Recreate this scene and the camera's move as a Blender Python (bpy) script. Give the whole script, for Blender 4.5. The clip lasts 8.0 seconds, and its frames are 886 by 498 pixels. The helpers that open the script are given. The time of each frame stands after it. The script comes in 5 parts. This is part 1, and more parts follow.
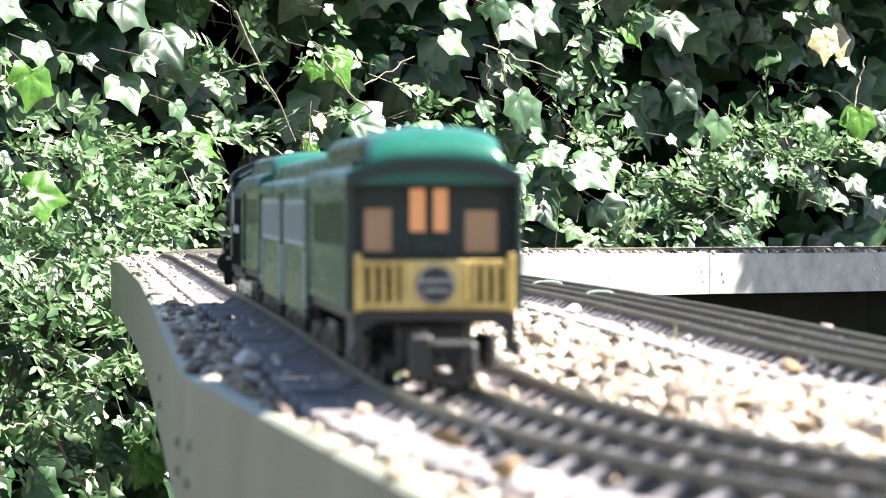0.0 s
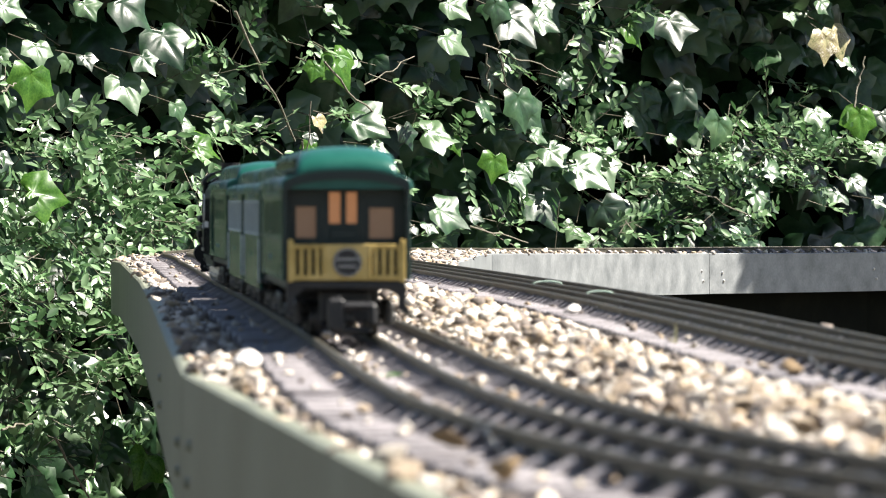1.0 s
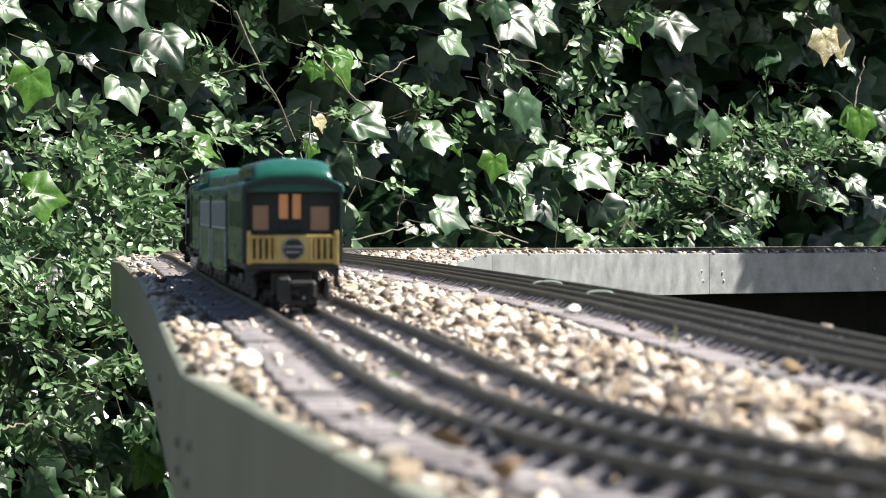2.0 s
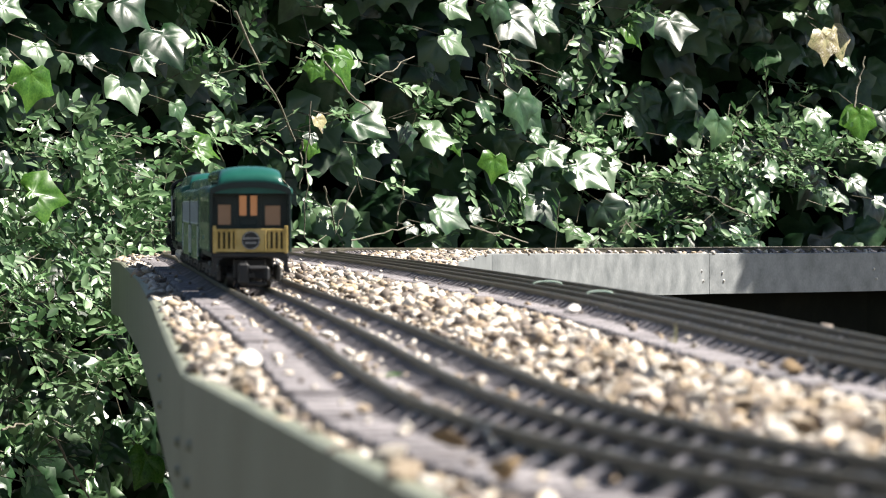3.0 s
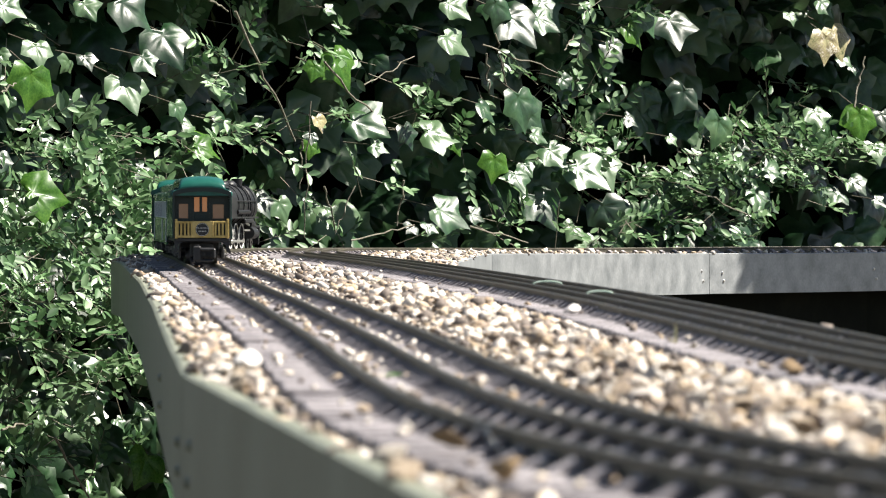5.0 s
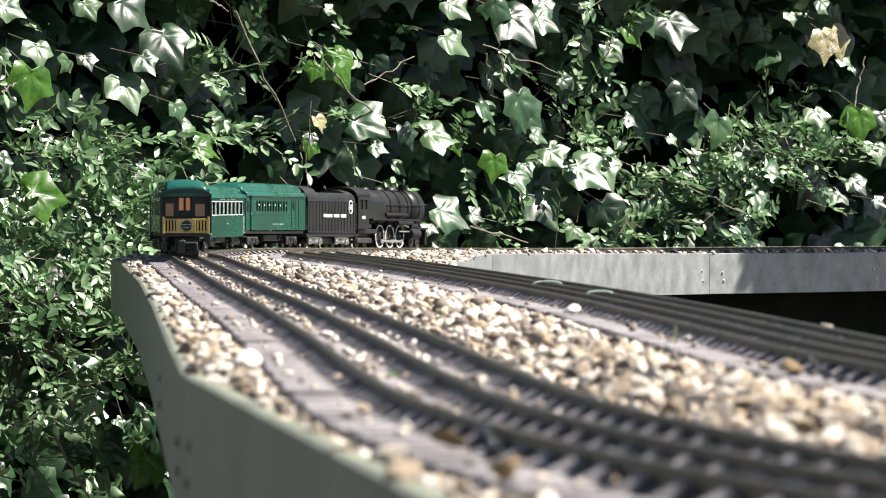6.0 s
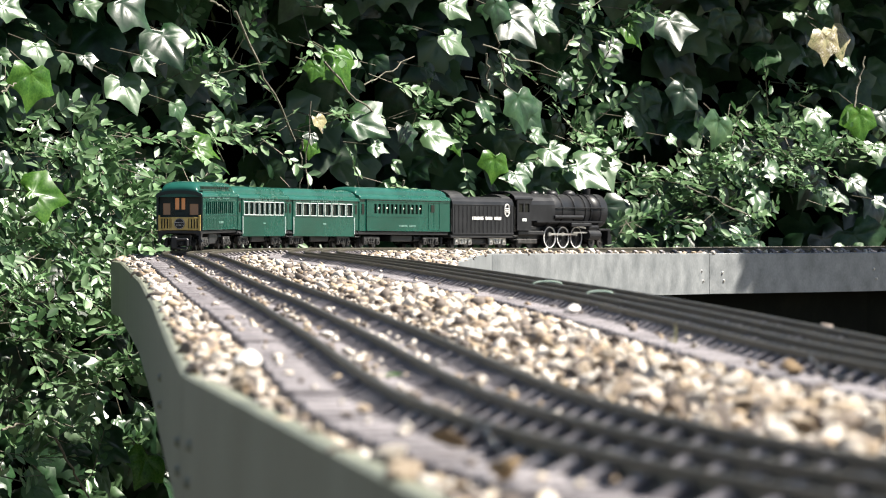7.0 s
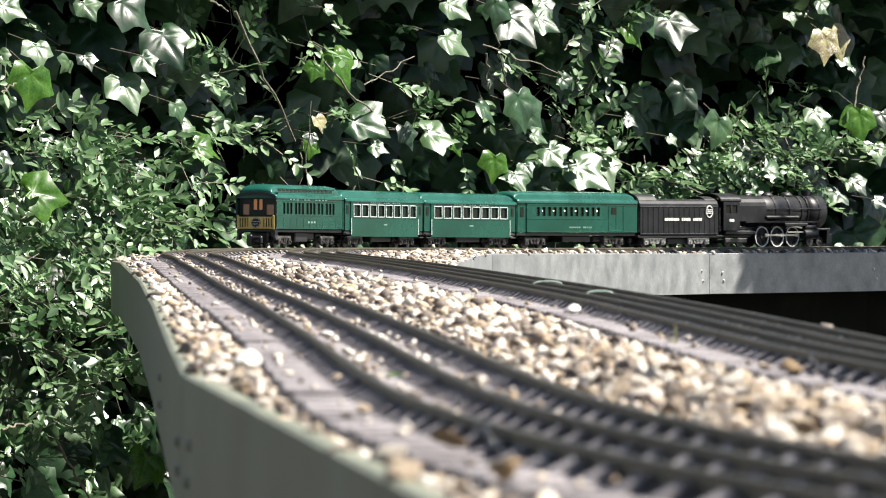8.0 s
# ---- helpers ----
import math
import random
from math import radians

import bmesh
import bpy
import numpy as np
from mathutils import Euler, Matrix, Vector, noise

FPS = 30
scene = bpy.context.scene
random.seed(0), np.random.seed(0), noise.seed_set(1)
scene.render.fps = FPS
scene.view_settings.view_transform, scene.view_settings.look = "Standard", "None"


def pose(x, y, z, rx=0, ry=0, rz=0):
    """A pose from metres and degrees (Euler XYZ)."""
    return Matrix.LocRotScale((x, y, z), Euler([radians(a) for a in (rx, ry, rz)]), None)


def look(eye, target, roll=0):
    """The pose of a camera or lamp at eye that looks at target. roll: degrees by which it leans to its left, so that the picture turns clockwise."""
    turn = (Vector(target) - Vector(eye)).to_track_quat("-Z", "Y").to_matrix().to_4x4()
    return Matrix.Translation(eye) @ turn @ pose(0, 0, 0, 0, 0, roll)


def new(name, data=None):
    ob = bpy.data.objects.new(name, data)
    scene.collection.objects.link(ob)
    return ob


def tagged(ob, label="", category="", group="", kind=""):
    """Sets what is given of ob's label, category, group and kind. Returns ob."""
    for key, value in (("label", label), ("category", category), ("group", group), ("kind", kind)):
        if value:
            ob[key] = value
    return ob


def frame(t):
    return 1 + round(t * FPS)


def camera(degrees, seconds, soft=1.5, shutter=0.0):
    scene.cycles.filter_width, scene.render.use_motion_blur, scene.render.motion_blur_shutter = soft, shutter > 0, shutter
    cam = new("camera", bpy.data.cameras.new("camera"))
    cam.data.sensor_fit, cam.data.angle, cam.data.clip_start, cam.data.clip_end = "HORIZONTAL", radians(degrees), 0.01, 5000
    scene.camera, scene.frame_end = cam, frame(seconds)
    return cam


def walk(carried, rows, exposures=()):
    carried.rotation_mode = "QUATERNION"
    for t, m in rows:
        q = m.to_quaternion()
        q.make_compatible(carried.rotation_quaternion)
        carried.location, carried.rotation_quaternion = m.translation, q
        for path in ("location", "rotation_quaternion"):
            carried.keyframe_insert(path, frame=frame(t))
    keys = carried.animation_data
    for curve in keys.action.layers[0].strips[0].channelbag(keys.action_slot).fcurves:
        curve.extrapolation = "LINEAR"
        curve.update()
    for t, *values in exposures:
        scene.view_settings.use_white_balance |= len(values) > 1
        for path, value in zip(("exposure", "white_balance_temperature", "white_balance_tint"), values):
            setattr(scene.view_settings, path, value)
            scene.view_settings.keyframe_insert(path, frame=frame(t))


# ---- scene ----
cam = camera(10.18, 8.0, soft=1.0, shutter=0.15)
EYE = (0.0, 0.0, 0.050)
walk(cam, [(0.0, pose(*EYE, 90 - 0.547, 0, 0)), (8.0, pose(*EYE, 90 - 0.547, 0, 0))],
     exposures=[(0.0, 2.88), (0.5, 2.28), (1.2, 1.78), (2.2, 1.60), (8.0, 1.60)])
cam.data.dof.use_dof = True
cam.data.dof.focus_distance = 5.1
cam.data.dof.aperture_fstop = 64.0

# ---------------------------------------------------------------- light
SUN_EL, SUN_AZ = 50.0, 86.0        # degrees; azimuth from +y towards +x
world = bpy.data.worlds.new("sky")
scene.world = world
world.use_nodes = True
wn = world.node_tree
sky = wn.nodes.new("ShaderNodeTexSky")
sky.sky_type = "NISHITA"
sky.sun_disc = False
sky.sun_elevation, sky.sun_rotation = radians(SUN_EL), radians(SUN_AZ)
wn.links.new(sky.outputs[0], wn.nodes["Background"].inputs[0])
wn.nodes["Background"].inputs[1].default_value = 0.042
sun = new("sun", bpy.data.lights.new("sun", "SUN"))
sun.data.energy, sun.data.angle, sun.data.color = 5.0, radians(0.55), (1.0, 0.94, 0.85)
_to = Vector((math.sin(radians(SUN_AZ)) * math.cos(radians(SUN_EL)),
              math.cos(radians(SUN_AZ)) * math.cos(radians(SUN_EL)), math.sin(radians(SUN_EL))))
sun.matrix_world = look(_to * 20, (0, 0, 0))


# ---------------------------------------------------------------- materials
def material(name, colors, rough=0.5, metal=0.0, scale=60.0, spread=0.0, bump=0.0, bump_scale=None,
             rough_var=0.0, translucent=0.0, island=False, coat=0.0, mottled=0.35, spec=0.5):
    """Ramp of colours driven by noise at two scales and, for repeats, by a random value per object or island."""
    m = bpy.data.materials.new(name)
    m.use_nodes = True
    nt, n = m.node_tree, m.node_tree.nodes
    b = n["Principled BSDF"]
    tc = n.new("ShaderNodeTexCoord")
    big, fine = n.new("ShaderNodeTexNoise"), n.new("ShaderNodeTexNoise")
    big.inputs["Scale"].default_value, fine.inputs["Scale"].default_value = scale, scale * 7
    big.inputs["Detail"].default_value, fine.inputs["Detail"].default_value = 5, 4
    for t in (big, fine):
        nt.links.new(tc.outputs["Object"], t.inputs["Vector"])
    mix = n.new("ShaderNodeMath"); mix.operation = "MULTIPLY_ADD"
    nt.links.new(fine.outputs["Fac"], mix.inputs[0])
    mix.inputs[1].default_value = mottled
    nt.links.new(big.outputs["Fac"], mix.inputs[2])
    off = n.new("ShaderNodeMath"); off.operation = "SUBTRACT"
    nt.links.new(mix.outputs[0], off.inputs[0])
    off.inputs[1].default_value = mottled * 0.5
    last = off.outputs[0]
    if spread:
        if island:
            src = n.new("ShaderNodeNewGeometry").outputs["Random Per Island"]
        else:
            src = n.new("ShaderNodeObjectInfo").outputs["Random"]
        add = n.new("ShaderNodeMath"); add.operation = "MULTIPLY_ADD"
        sub = n.new("ShaderNodeMath"); sub.operation = "SUBTRACT"
        nt.links.new(src, sub.inputs[0]); sub.inputs[1].default_value = 0.5
        nt.links.new(sub.outputs[0], add.inputs[0]); add.inputs[1].default_value = spread
        nt.links.new(last, add.inputs[2])
        last = add.outputs[0]
    ramp = n.new("ShaderNodeValToRGB")
    el = ramp.color_ramp.elements
    while len(el) < len(colors):
        el.new(0.5)
    for i, c in enumerate(colors):
        el[i].position = 0.25 + 0.5 * i / max(1, len(colors) - 1)
        el[i].color = (*c, 1)
    nt.links.new(last, ramp.inputs[0])
    nt.links.new(ramp.outputs[0], b.inputs["Base Color"])
    b.inputs["Roughness"].default_value, b.inputs["Metallic"].default_value = rough, metal
    b.inputs["Coat Weight"].default_value = coat
    b.inputs["Specular IOR Level"].default_value = spec
    if rough_var:
        rv = n.new("ShaderNodeMapRange")
        rv.inputs["To Min"].default_value, rv.inputs["To Max"].default_value = rough - rough_var, rough + rough_var
        nt.links.new(mix.outputs[0], rv.inputs["Value"])
        nt.links.new(rv.outputs[0], b.inputs["Roughness"])
    if bump:
        bt = n.new("ShaderNodeTexNoise"); bt.inputs["Scale"].default_value = bump_scale or scale * 5
        bt.inputs["Detail"].default_value = 6
        nt.links.new(tc.outputs["Object"], bt.inputs["Vector"])
        bp = n.new("ShaderNodeBump"); bp.inputs["Strength"].default_value = bump
        bp.inputs["Distance"].default_value = 0.001
        nt.links.new(bt.outputs["Fac"], bp.inputs["Height"])
        nt.links.new(bp.outputs[0], b.inputs["Normal"])
    if translucent:
        tr = n.new("ShaderNodeBsdfTranslucent")
        nt.links.new(ramp.outputs[0], tr.inputs["Color"])
        ms = n.new("ShaderNodeMixShader"); ms.inputs[0].default_value = translucent
        nt.links.new(b.outputs[0], ms.inputs[1]); nt.links.new(tr.outputs[0], ms.inputs[2])
        nt.links.new(ms.outputs[0], n["Material Output"].inputs[0])
    return m


def glow(name, color, strength, base=(0.3, 0.2, 0.12)):
    m = material(name, [base, tuple(min(1, c * 1.2) for c in base)], rough=0.25, scale=40)
    b = m.node_tree.nodes["Principled BSDF"]
    b.inputs["Emission Color"].default_value = (*color, 1)
    b.inputs["Emission Strength"].default_value = strength
    return m


M_GREEN = material("coach_green_enamel", [(0.0015, 0.032, 0.021), (0.002, 0.044, 0.030), (0.005, 0.060, 0.042)], 0.24, scale=18, bump=0.04, rough_var=0.06, spec=0.32)
# Lighter than the body green: the roof's reflected sheen is put into the colour.
M_ROOF = material("roof_green_with_sheen", [(0.006, 0.055, 0.039), (0.009, 0.075, 0.056), (0.018, 0.103, 0.080)], 0.26, scale=22, bump=0.05, rough_var=0.10, spec=0.36)
# Coach green darkened: the unlit end's shade is in it; roof vents share it.
M_DARK = material("shaded_end_green", [(0.002, 0.012, 0.010), (0.003, 0.018, 0.014)], 0.45, scale=30)
M_BLACK = material("black_cast_metal", [(0.005, 0.005, 0.0055), (0.010, 0.010, 0.011), (0.020, 0.019, 0.018)], 0.42, scale=60, bump=0.15, rough_var=0.1)
M_GREY = material("worn_black_steel", [(0.018, 0.018, 0.018), (0.05, 0.048, 0.045), (0.12, 0.115, 0.11)], 0.4, 0.4, scale=120, bump=0.2)
M_ENGINE = material("engine_black_paint", [(0.005, 0.005, 0.0058), (0.0095, 0.0097, 0.011), (0.022, 0.0222, 0.024)], 0.40, scale=35, bump=0.1, rough_var=0.1, spec=0.28)
M_BRASS = material("tarnished_brass", [(0.24, 0.16, 0.045), (0.47, 0.34, 0.11), (0.62, 0.47, 0.19)], 0.40, 0.5, scale=70, bump=0.15, rough_var=0.12)
M_WHITE = material("white_print", [(0.70, 0.69, 0.65), (0.82, 0.81, 0.78)], 0.5, scale=80)
M_SILVER = material("silver_frame_paint", [(0.52, 0.58, 0.55), (0.68, 0.73, 0.70)], 0.4, 0.1, scale=90)
M_FAINT = material("faded_pale_print", [(0.10, 0.19, 0.16), (0.17, 0.27, 0.23)], 0.5, scale=90)
M_NICKEL = material("nickel", [(0.45, 0.44, 0.42), (0.62, 0.61, 0.58)], 0.3, 0.8, scale=90)
M_PANE = material("dark_glazing", [(0.006, 0.007, 0.006), (0.013, 0.014, 0.012)], 0.22, scale=25, spec=0.15)
M_WARM = glow("lamplit_blind", (1.0, 0.42, 0.16), 0.070, (0.27, 0.15, 0.085))
M_DIM = glow("dim_lamplit_blind", (1.0, 0.55, 0.30), 0.022, (0.135, 0.100, 0.075))
M_BULB = glow("lit_bulb", (1.0, 0.85, 0.6), 1.6, (0.6, 0.55, 0.45))
M_RAIL = material("weathered_brass_rail", [(0.028, 0.024, 0.016), (0.058, 0.051, 0.034), (0.11, 0.096, 0.066)], 0.46, 0.25, scale=45, bump=0.2, rough_var=0.12)
M_TIE = material("weathered_black_plastic_tie", [(0.11, 0.098, 0.102), (0.19, 0.172, 0.177), (0.30, 0.275, 0.28)], 0.62, scale=55, spread=0.35, bump=0.4, bump_scale=500)
STONES = [(0.13, 0.105, 0.088), (0.31, 0.22, 0.13), (0.19, 0.155, 0.135), (0.42, 0.34, 0.24), (0.38, 0.275, 0.16), (0.28, 0.24, 0.215), (0.50, 0.42, 0.31), (0.54, 0.49, 0.43)]
M_STONE = material("crushed_stone", STONES, 0.8, scale=70, spread=1.15, bump=0.5, bump_scale=420)
M_GRIT = material("crushed_stone_loose", STONES, 0.82, scale=70, spread=1.15, bump=0.5, bump_scale=420, island=True)
M_TANSTONE = material("brown_stone", [(0.16, 0.10, 0.05), (0.30, 0.20, 0.10), (0.40, 0.31, 0.20)], 0.8, scale=110, bump=0.6, bump_scale=420)
M_PALE = material("pale_quartz_stone", [(0.50, 0.46, 0.42), (0.66, 0.63, 0.59), (0.74, 0.72, 0.69)], 0.7, scale=110, bump=0.4, bump_scale=420)
M_WIREGREEN = material("pale_green_wire", [(0.22, 0.31, 0.25), (0.36, 0.46, 0.39)], 0.4, scale=60)
M_BOARD = material("grit_covered_board", [(0.06, 0.052, 0.042), (0.14, 0.12, 0.095), (0.24, 0.21, 0.17)], 0.9, scale=120, bump=0.7)
M_ZINC = material("galvanised_sheet", [(0.155, 0.166, 0.170), (0.222, 0.233, 0.236), (0.295, 0.306, 0.306)], 0.42, 0.35, scale=45, bump=0.1, rough_var=0.1, mottled=0.5)
M_DRAB = material("dull_painted_sheet", [(0.160, 0.166, 0.116), (0.205, 0.211, 0.150), (0.265, 0.272, 0.200)], 0.42, 0.2, scale=14, bump=0.12, rough_var=0.08, mottled=0.5)
# Colour of the added boards: the darkness under the far deck.
M_DECK_SHADE = material("under_deck_shade_black", [(0.002, 0.0028, 0.0014), (0.004, 0.0052, 0.0028), (0.008, 0.009, 0.005)], 0.9, scale=14, bump=0.4, spec=0.1)
M_SOIL = material("garden_soil", [(0.018, 0.013, 0.009), (0.04, 0.03, 0.02), (0.07, 0.055, 0.036)], 0.95, scale=6, bump=0.8, bump_scale=60)
# Almost black, so the backing sheet carries the hedge's inner shade.
M_HEDGE_SHADE = material("hedge_shade_black", [(0.0006, 0.001, 0.0004), (0.0012, 0.002, 0.0008), (0.0026, 0.003, 0.0014)], 0.95, scale=20, bump=0.6, spec=0.0)
M_IVY = material("ivy_leaf_green", [(0.010, 0.034, 0.012), (0.022, 0.066, 0.024), (0.045, 0.108, 0.042), (0.085, 0.155, 0.068)], 0.36, scale=30, spread=0.9, bump=0.2, translucent=0.30, spec=0.62)
M_IVYS = material("ivy_leaf_green_mass", [(0.010, 0.034, 0.012), (0.022, 0.066, 0.024), (0.045, 0.108, 0.042), (0.085, 0.155, 0.068)], 0.36, scale=30, spread=0.9, bump=0.2, translucent=0.30, island=True, spec=0.62)
M_FRESH = material("fresh_ivy_leaf", [(0.035, 0.11, 0.014), (0.07, 0.18, 0.025), (0.12, 0.25, 0.04)], 0.32, scale=55, mottled=0.8, translucent=0.50, spec=0.3)
M_YELLOW = material("yellowing_ivy_leaf", [(0.12, 0.13, 0.05), (0.40, 0.37, 0.20), (0.20, 0.16, 0.08), (0.64, 0.61, 0.50)], 0.4, scale=60, mottled=0.8, translucent=0.25)
M_SMALL = material("small_shrub_leaf", [(0.045, 0.105, 0.038), (0.085, 0.175, 0.066), (0.145, 0.255, 0.110), (0.215, 0.335, 0.175)], 0.42, scale=25, spread=0.9, translucent=0.32, island=True, spec=0.6)
M_TWIG = material("pale_twig", [(0.06, 0.058, 0.04), (0.12, 0.112, 0.08), (0.22, 0.205, 0.16)], 0.8, scale=160, bump=0.4)
M_BARK = material("woody_stem", [(0.07, 0.05, 0.035), (0.14, 0.11, 0.08), (0.24, 0.20, 0.15)], 0.85, scale=90, bump=0.5)


# ---------------------------------------------------------------- mesh helpers
def part(name, bm, mat, parent=None, label="", smooth=False):
    me = bpy.data.meshes.new(name)
    bm.to_mesh(me)
    bm.free()
    me.materials.append(mat)
    if smooth:
        for p in me.polygons:
            p.use_smooth = True
    ob = new(name, me)
    if parent is not None:
        ob.parent = parent
    if label:
        ob["label"] = label
    return ob


def thing(name, label, category, group="", kind=""):
    return tagged(new(name), label, category, group, kind)


def box(bm, c, s, bevel=0.0, rot=None):
    r = bmesh.ops.create_cube(bm, size=1.0)
    v = r["verts"]
    bmesh.ops.scale(bm, vec=s, verts=v)
    if bevel:
        e = list({ed for x in v for ed in x.link_edges})
        g = bmesh.ops.bevel(bm, geom=e, offset=bevel, segments=1, affect="EDGES")
        v = list({x for f in g["faces"] for x in f.verts} | {x for x in v if x.is_valid})
    if rot is not None:
        bmesh.ops.transform(bm, matrix=rot.to_4x4(), verts=v)
    bmesh.ops.translate(bm, vec=c, verts=v)
    return bm


def cyl(bm, a, b, r, seg=16, r2=None):
    a, b = Vector(a), Vector(b)
    d = b - a
    m = Matrix.Translation((a + b) / 2) @ d.to_track_quat("Z", "Y").to_matrix().to_4x4()
    bmesh.ops.create_cone(bm, cap_ends=True, segments=seg, radius1=r, radius2=r if r2 is None else r2, depth=d.length, matrix=m)
    return bm


def extrude(bm, prof, x0, x1):
    """A closed (y, z) profile drawn out along x."""
    a = [bm.verts.new((x0, y, z)) for y, z in prof]
    b = [bm.verts.new((x1, y, z)) for y, z in prof]
    n = len(prof)
    for i in range(n):
        bm.faces.new((a[i], a[(i + 1) % n], b[(i + 1) % n], b[i]))
    bm.faces.new(a[::-1]), bm.faces.new(b)
    bmesh.ops.recalc_face_normals(bm, faces=bm.faces)
    return bm


def ring(bm, c, axis, r, w, seg=28, t=0.0006):
    """A flat ring of radius r and width w, thickness t, about an axis 'x' or 'y'."""
    out = []
    for k in range(seg):
        a = 2 * math.pi * k / seg
        row = []
        for rr, d in ((r, -t), (r, t), (r - w, t), (r - w, -t)):
            p = (d, rr * math.cos(a), rr * math.sin(a)) if axis == "x" else (rr * math.cos(a), d, rr * math.sin(a))
            row.append(bm.verts.new((c[0] + p[0], c[1] + p[1], c[2] + p[2])))
        out.append(row)
    for k in range(seg):
        p, q = out[k], out[(k + 1) % seg]
        for i in range(4):
            bm.faces.new((p[i], p[(i + 1) % 4], q[(i + 1) % 4], q[i]))
    bmesh.ops.recalc_face_normals(bm, faces=bm.faces)
    return bm


def B():
    return bmesh.new()


# ---------------------------------------------------------------- the line of the tracks
def ground_z(y):
    """The baseboard is level and then falls a little beyond its crest."""
    k = min(1.0, max(0.0, (y - 5.2) / 1.4))
    return -0.010 * k * k * (3 - 2 * k) - 0.004 * max(0.0, y - 6.6)


def spline(pts, step=0.004):
    P = np.array(pts, float)
    out = []
    for i in range(len(P) - 1):
        p0, p1, p2, p3 = P[max(0, i - 1)], P[i], P[i + 1], P[min(len(P) - 1, i + 2)]
        d0 = np.sqrt(np.linalg.norm(p1 - p0)) or 1.0
        d1 = np.sqrt(np.linalg.norm(p2 - p1))
        d2 = np.sqrt(np.linalg.norm(p3 - p2)) or 1.0
        m1 = (p2 - p1) if i == 0 else ((p1 - p0) / d0 - (p2 - p0) / (d0 + d1) + (p2 - p1) / d1) * d1
        m2 = (p2 - p1) if i == len(P) - 2 else ((p2 - p1) / d1 - (p3 - p1) / (d1 + d2) + (p3 - p2) / d2) * d1
        n = max(2, int(np.linalg.norm(p2 - p1) / step))
        for k in range(n):
            t = k / n
            out.append((2 * t**3 - 3 * t**2 + 1) * p1 + (t**3 - 2 * t**2 + t) * m1 + (-2 * t**3 + 3 * t**2) * p2 + (t**3 - t**2) * m2)
    out.append(P[-1])
    Q = np.array(out)
    s = np.concatenate([[0], np.cumsum(np.linalg.norm(np.diff(Q, axis=0), axis=1))])
    u = np.arange(0, s[-1], step)
    return np.stack([np.interp(u, s, Q[:, 0]), np.interp(u, s, Q[:, 1])], 1)


STEP = 0.004
MAIN = spline([(0.36, 0.33), (0.20, 0.55), (0.115, 0.74), (0.070, 0.89), (0.0485, 0.98), (0.0268, 1.10), (0.0100, 1.22), (-0.0018, 1.335), (-0.0205, 1.60), (-0.0375, 1.86),
               (-0.0540, 2.10), (-0.0883, 2.58), (-0.1098, 2.85), (-0.172, 3.70), (-0.230, 4.49), (-0.2642, 5.02), (-0.197, 5.50),
               (-0.1278, 5.73), (-0.0364, 5.96), (0.074, 6.17), (0.2308, 6.392), (0.352, 6.527), (0.50, 6.677),
               (0.80, 6.97), (1.30, 7.45)], STEP)
for _ in range(60):      # eases the curve
    MAIN[1:-1] = 0.25 * MAIN[:-2] + 0.5 * MAIN[1:-1] + 0.25 * MAIN[2:]
LOOP = spline([(0.30, 0.70), (0.205, 1.10), (0.167, 1.30), (0.136, 1.55), (0.1205, 1.75), (0.107, 2.0), (0.079, 2.5), (0.045, 2.97), (-0.065, 4.19), (-0.112, 4.60),
               (-0.150, 5.0), (-0.145, 5.35), (-0.09, 5.68), (0.01, 5.95), (0.12, 6.17)], STEP)


def tangent(C, i):
    i = int(min(len(C) - 2, max(1, i)))
    d = C[i + 1] - C[i - 1]
    return d / np.linalg.norm(d)


def at_s(C, s):
    f = min(len(C) - 2.001, max(0.0, s / STEP))
    i = int(f)
    p = C[i] + (C[i + 1] - C[i]) * (f - i)
    return Vector((p[0], p[1], ground_z(p[1])))


def offset(C, d):
    """The curve moved d metres to the right of its way."""
    T = np.gradient(C, axis=0)
    T /= np.linalg.norm(T, axis=1)[:, None]
    return C + d * np.stack([T[:, 1], -T[:, 0]], 1)


# ---------------------------------------------------------------- ground and baseboard
def build_ground():
    bm = B()
    n = 40
    grid = [[None] * (n + 1) for _ in range(n + 1)]
    for i in range(n + 1):
        for j in range(n + 1):
            u, v = (i / n * 2 - 1), (j / n * 2 - 1)
            x, y = 400 * u * abs(u) ** 3, 5 + 400 * v * abs(v) ** 3
            grid[i][j] = bm.verts.new((x, y, -0.62 + 0.05 * noise.noise((x * 0.8, y * 0.8, 0))))
    for i in range(n):
        for j in range(n):
            bm.faces.new((grid[i][j], grid[i + 1][j], grid[i + 1][j + 1], grid[i][j + 1]))
    tagged(part("ground", bm, M_SOIL, smooth=True), "dark bare garden soil under the raised railway", "ground", kind="structure")


_edge = np.array([(0.36, 0.20), (0.10, 0.50), (0.024, 0.72), (-0.0043, 0.964), (-0.0848, 1.643), (-0.1122, 2.04), (-0.1557, 2.691), (-0.2147, 3.538), (-0.300, 4.642)])
_far = offset(MAIN, -0.061)
_far = _far[np.argmax(MAIN[:, 1] > 4.75):]


def even(C, step):
    d = np.concatenate([[0], np.cumsum(np.linalg.norm(np.diff(C, axis=0), axis=1))])
    u = np.arange(0, d[-1], step)
    return np.stack([np.interp(u, d, C[:, 0]), np.interp(u, d, C[:, 1])], 1)


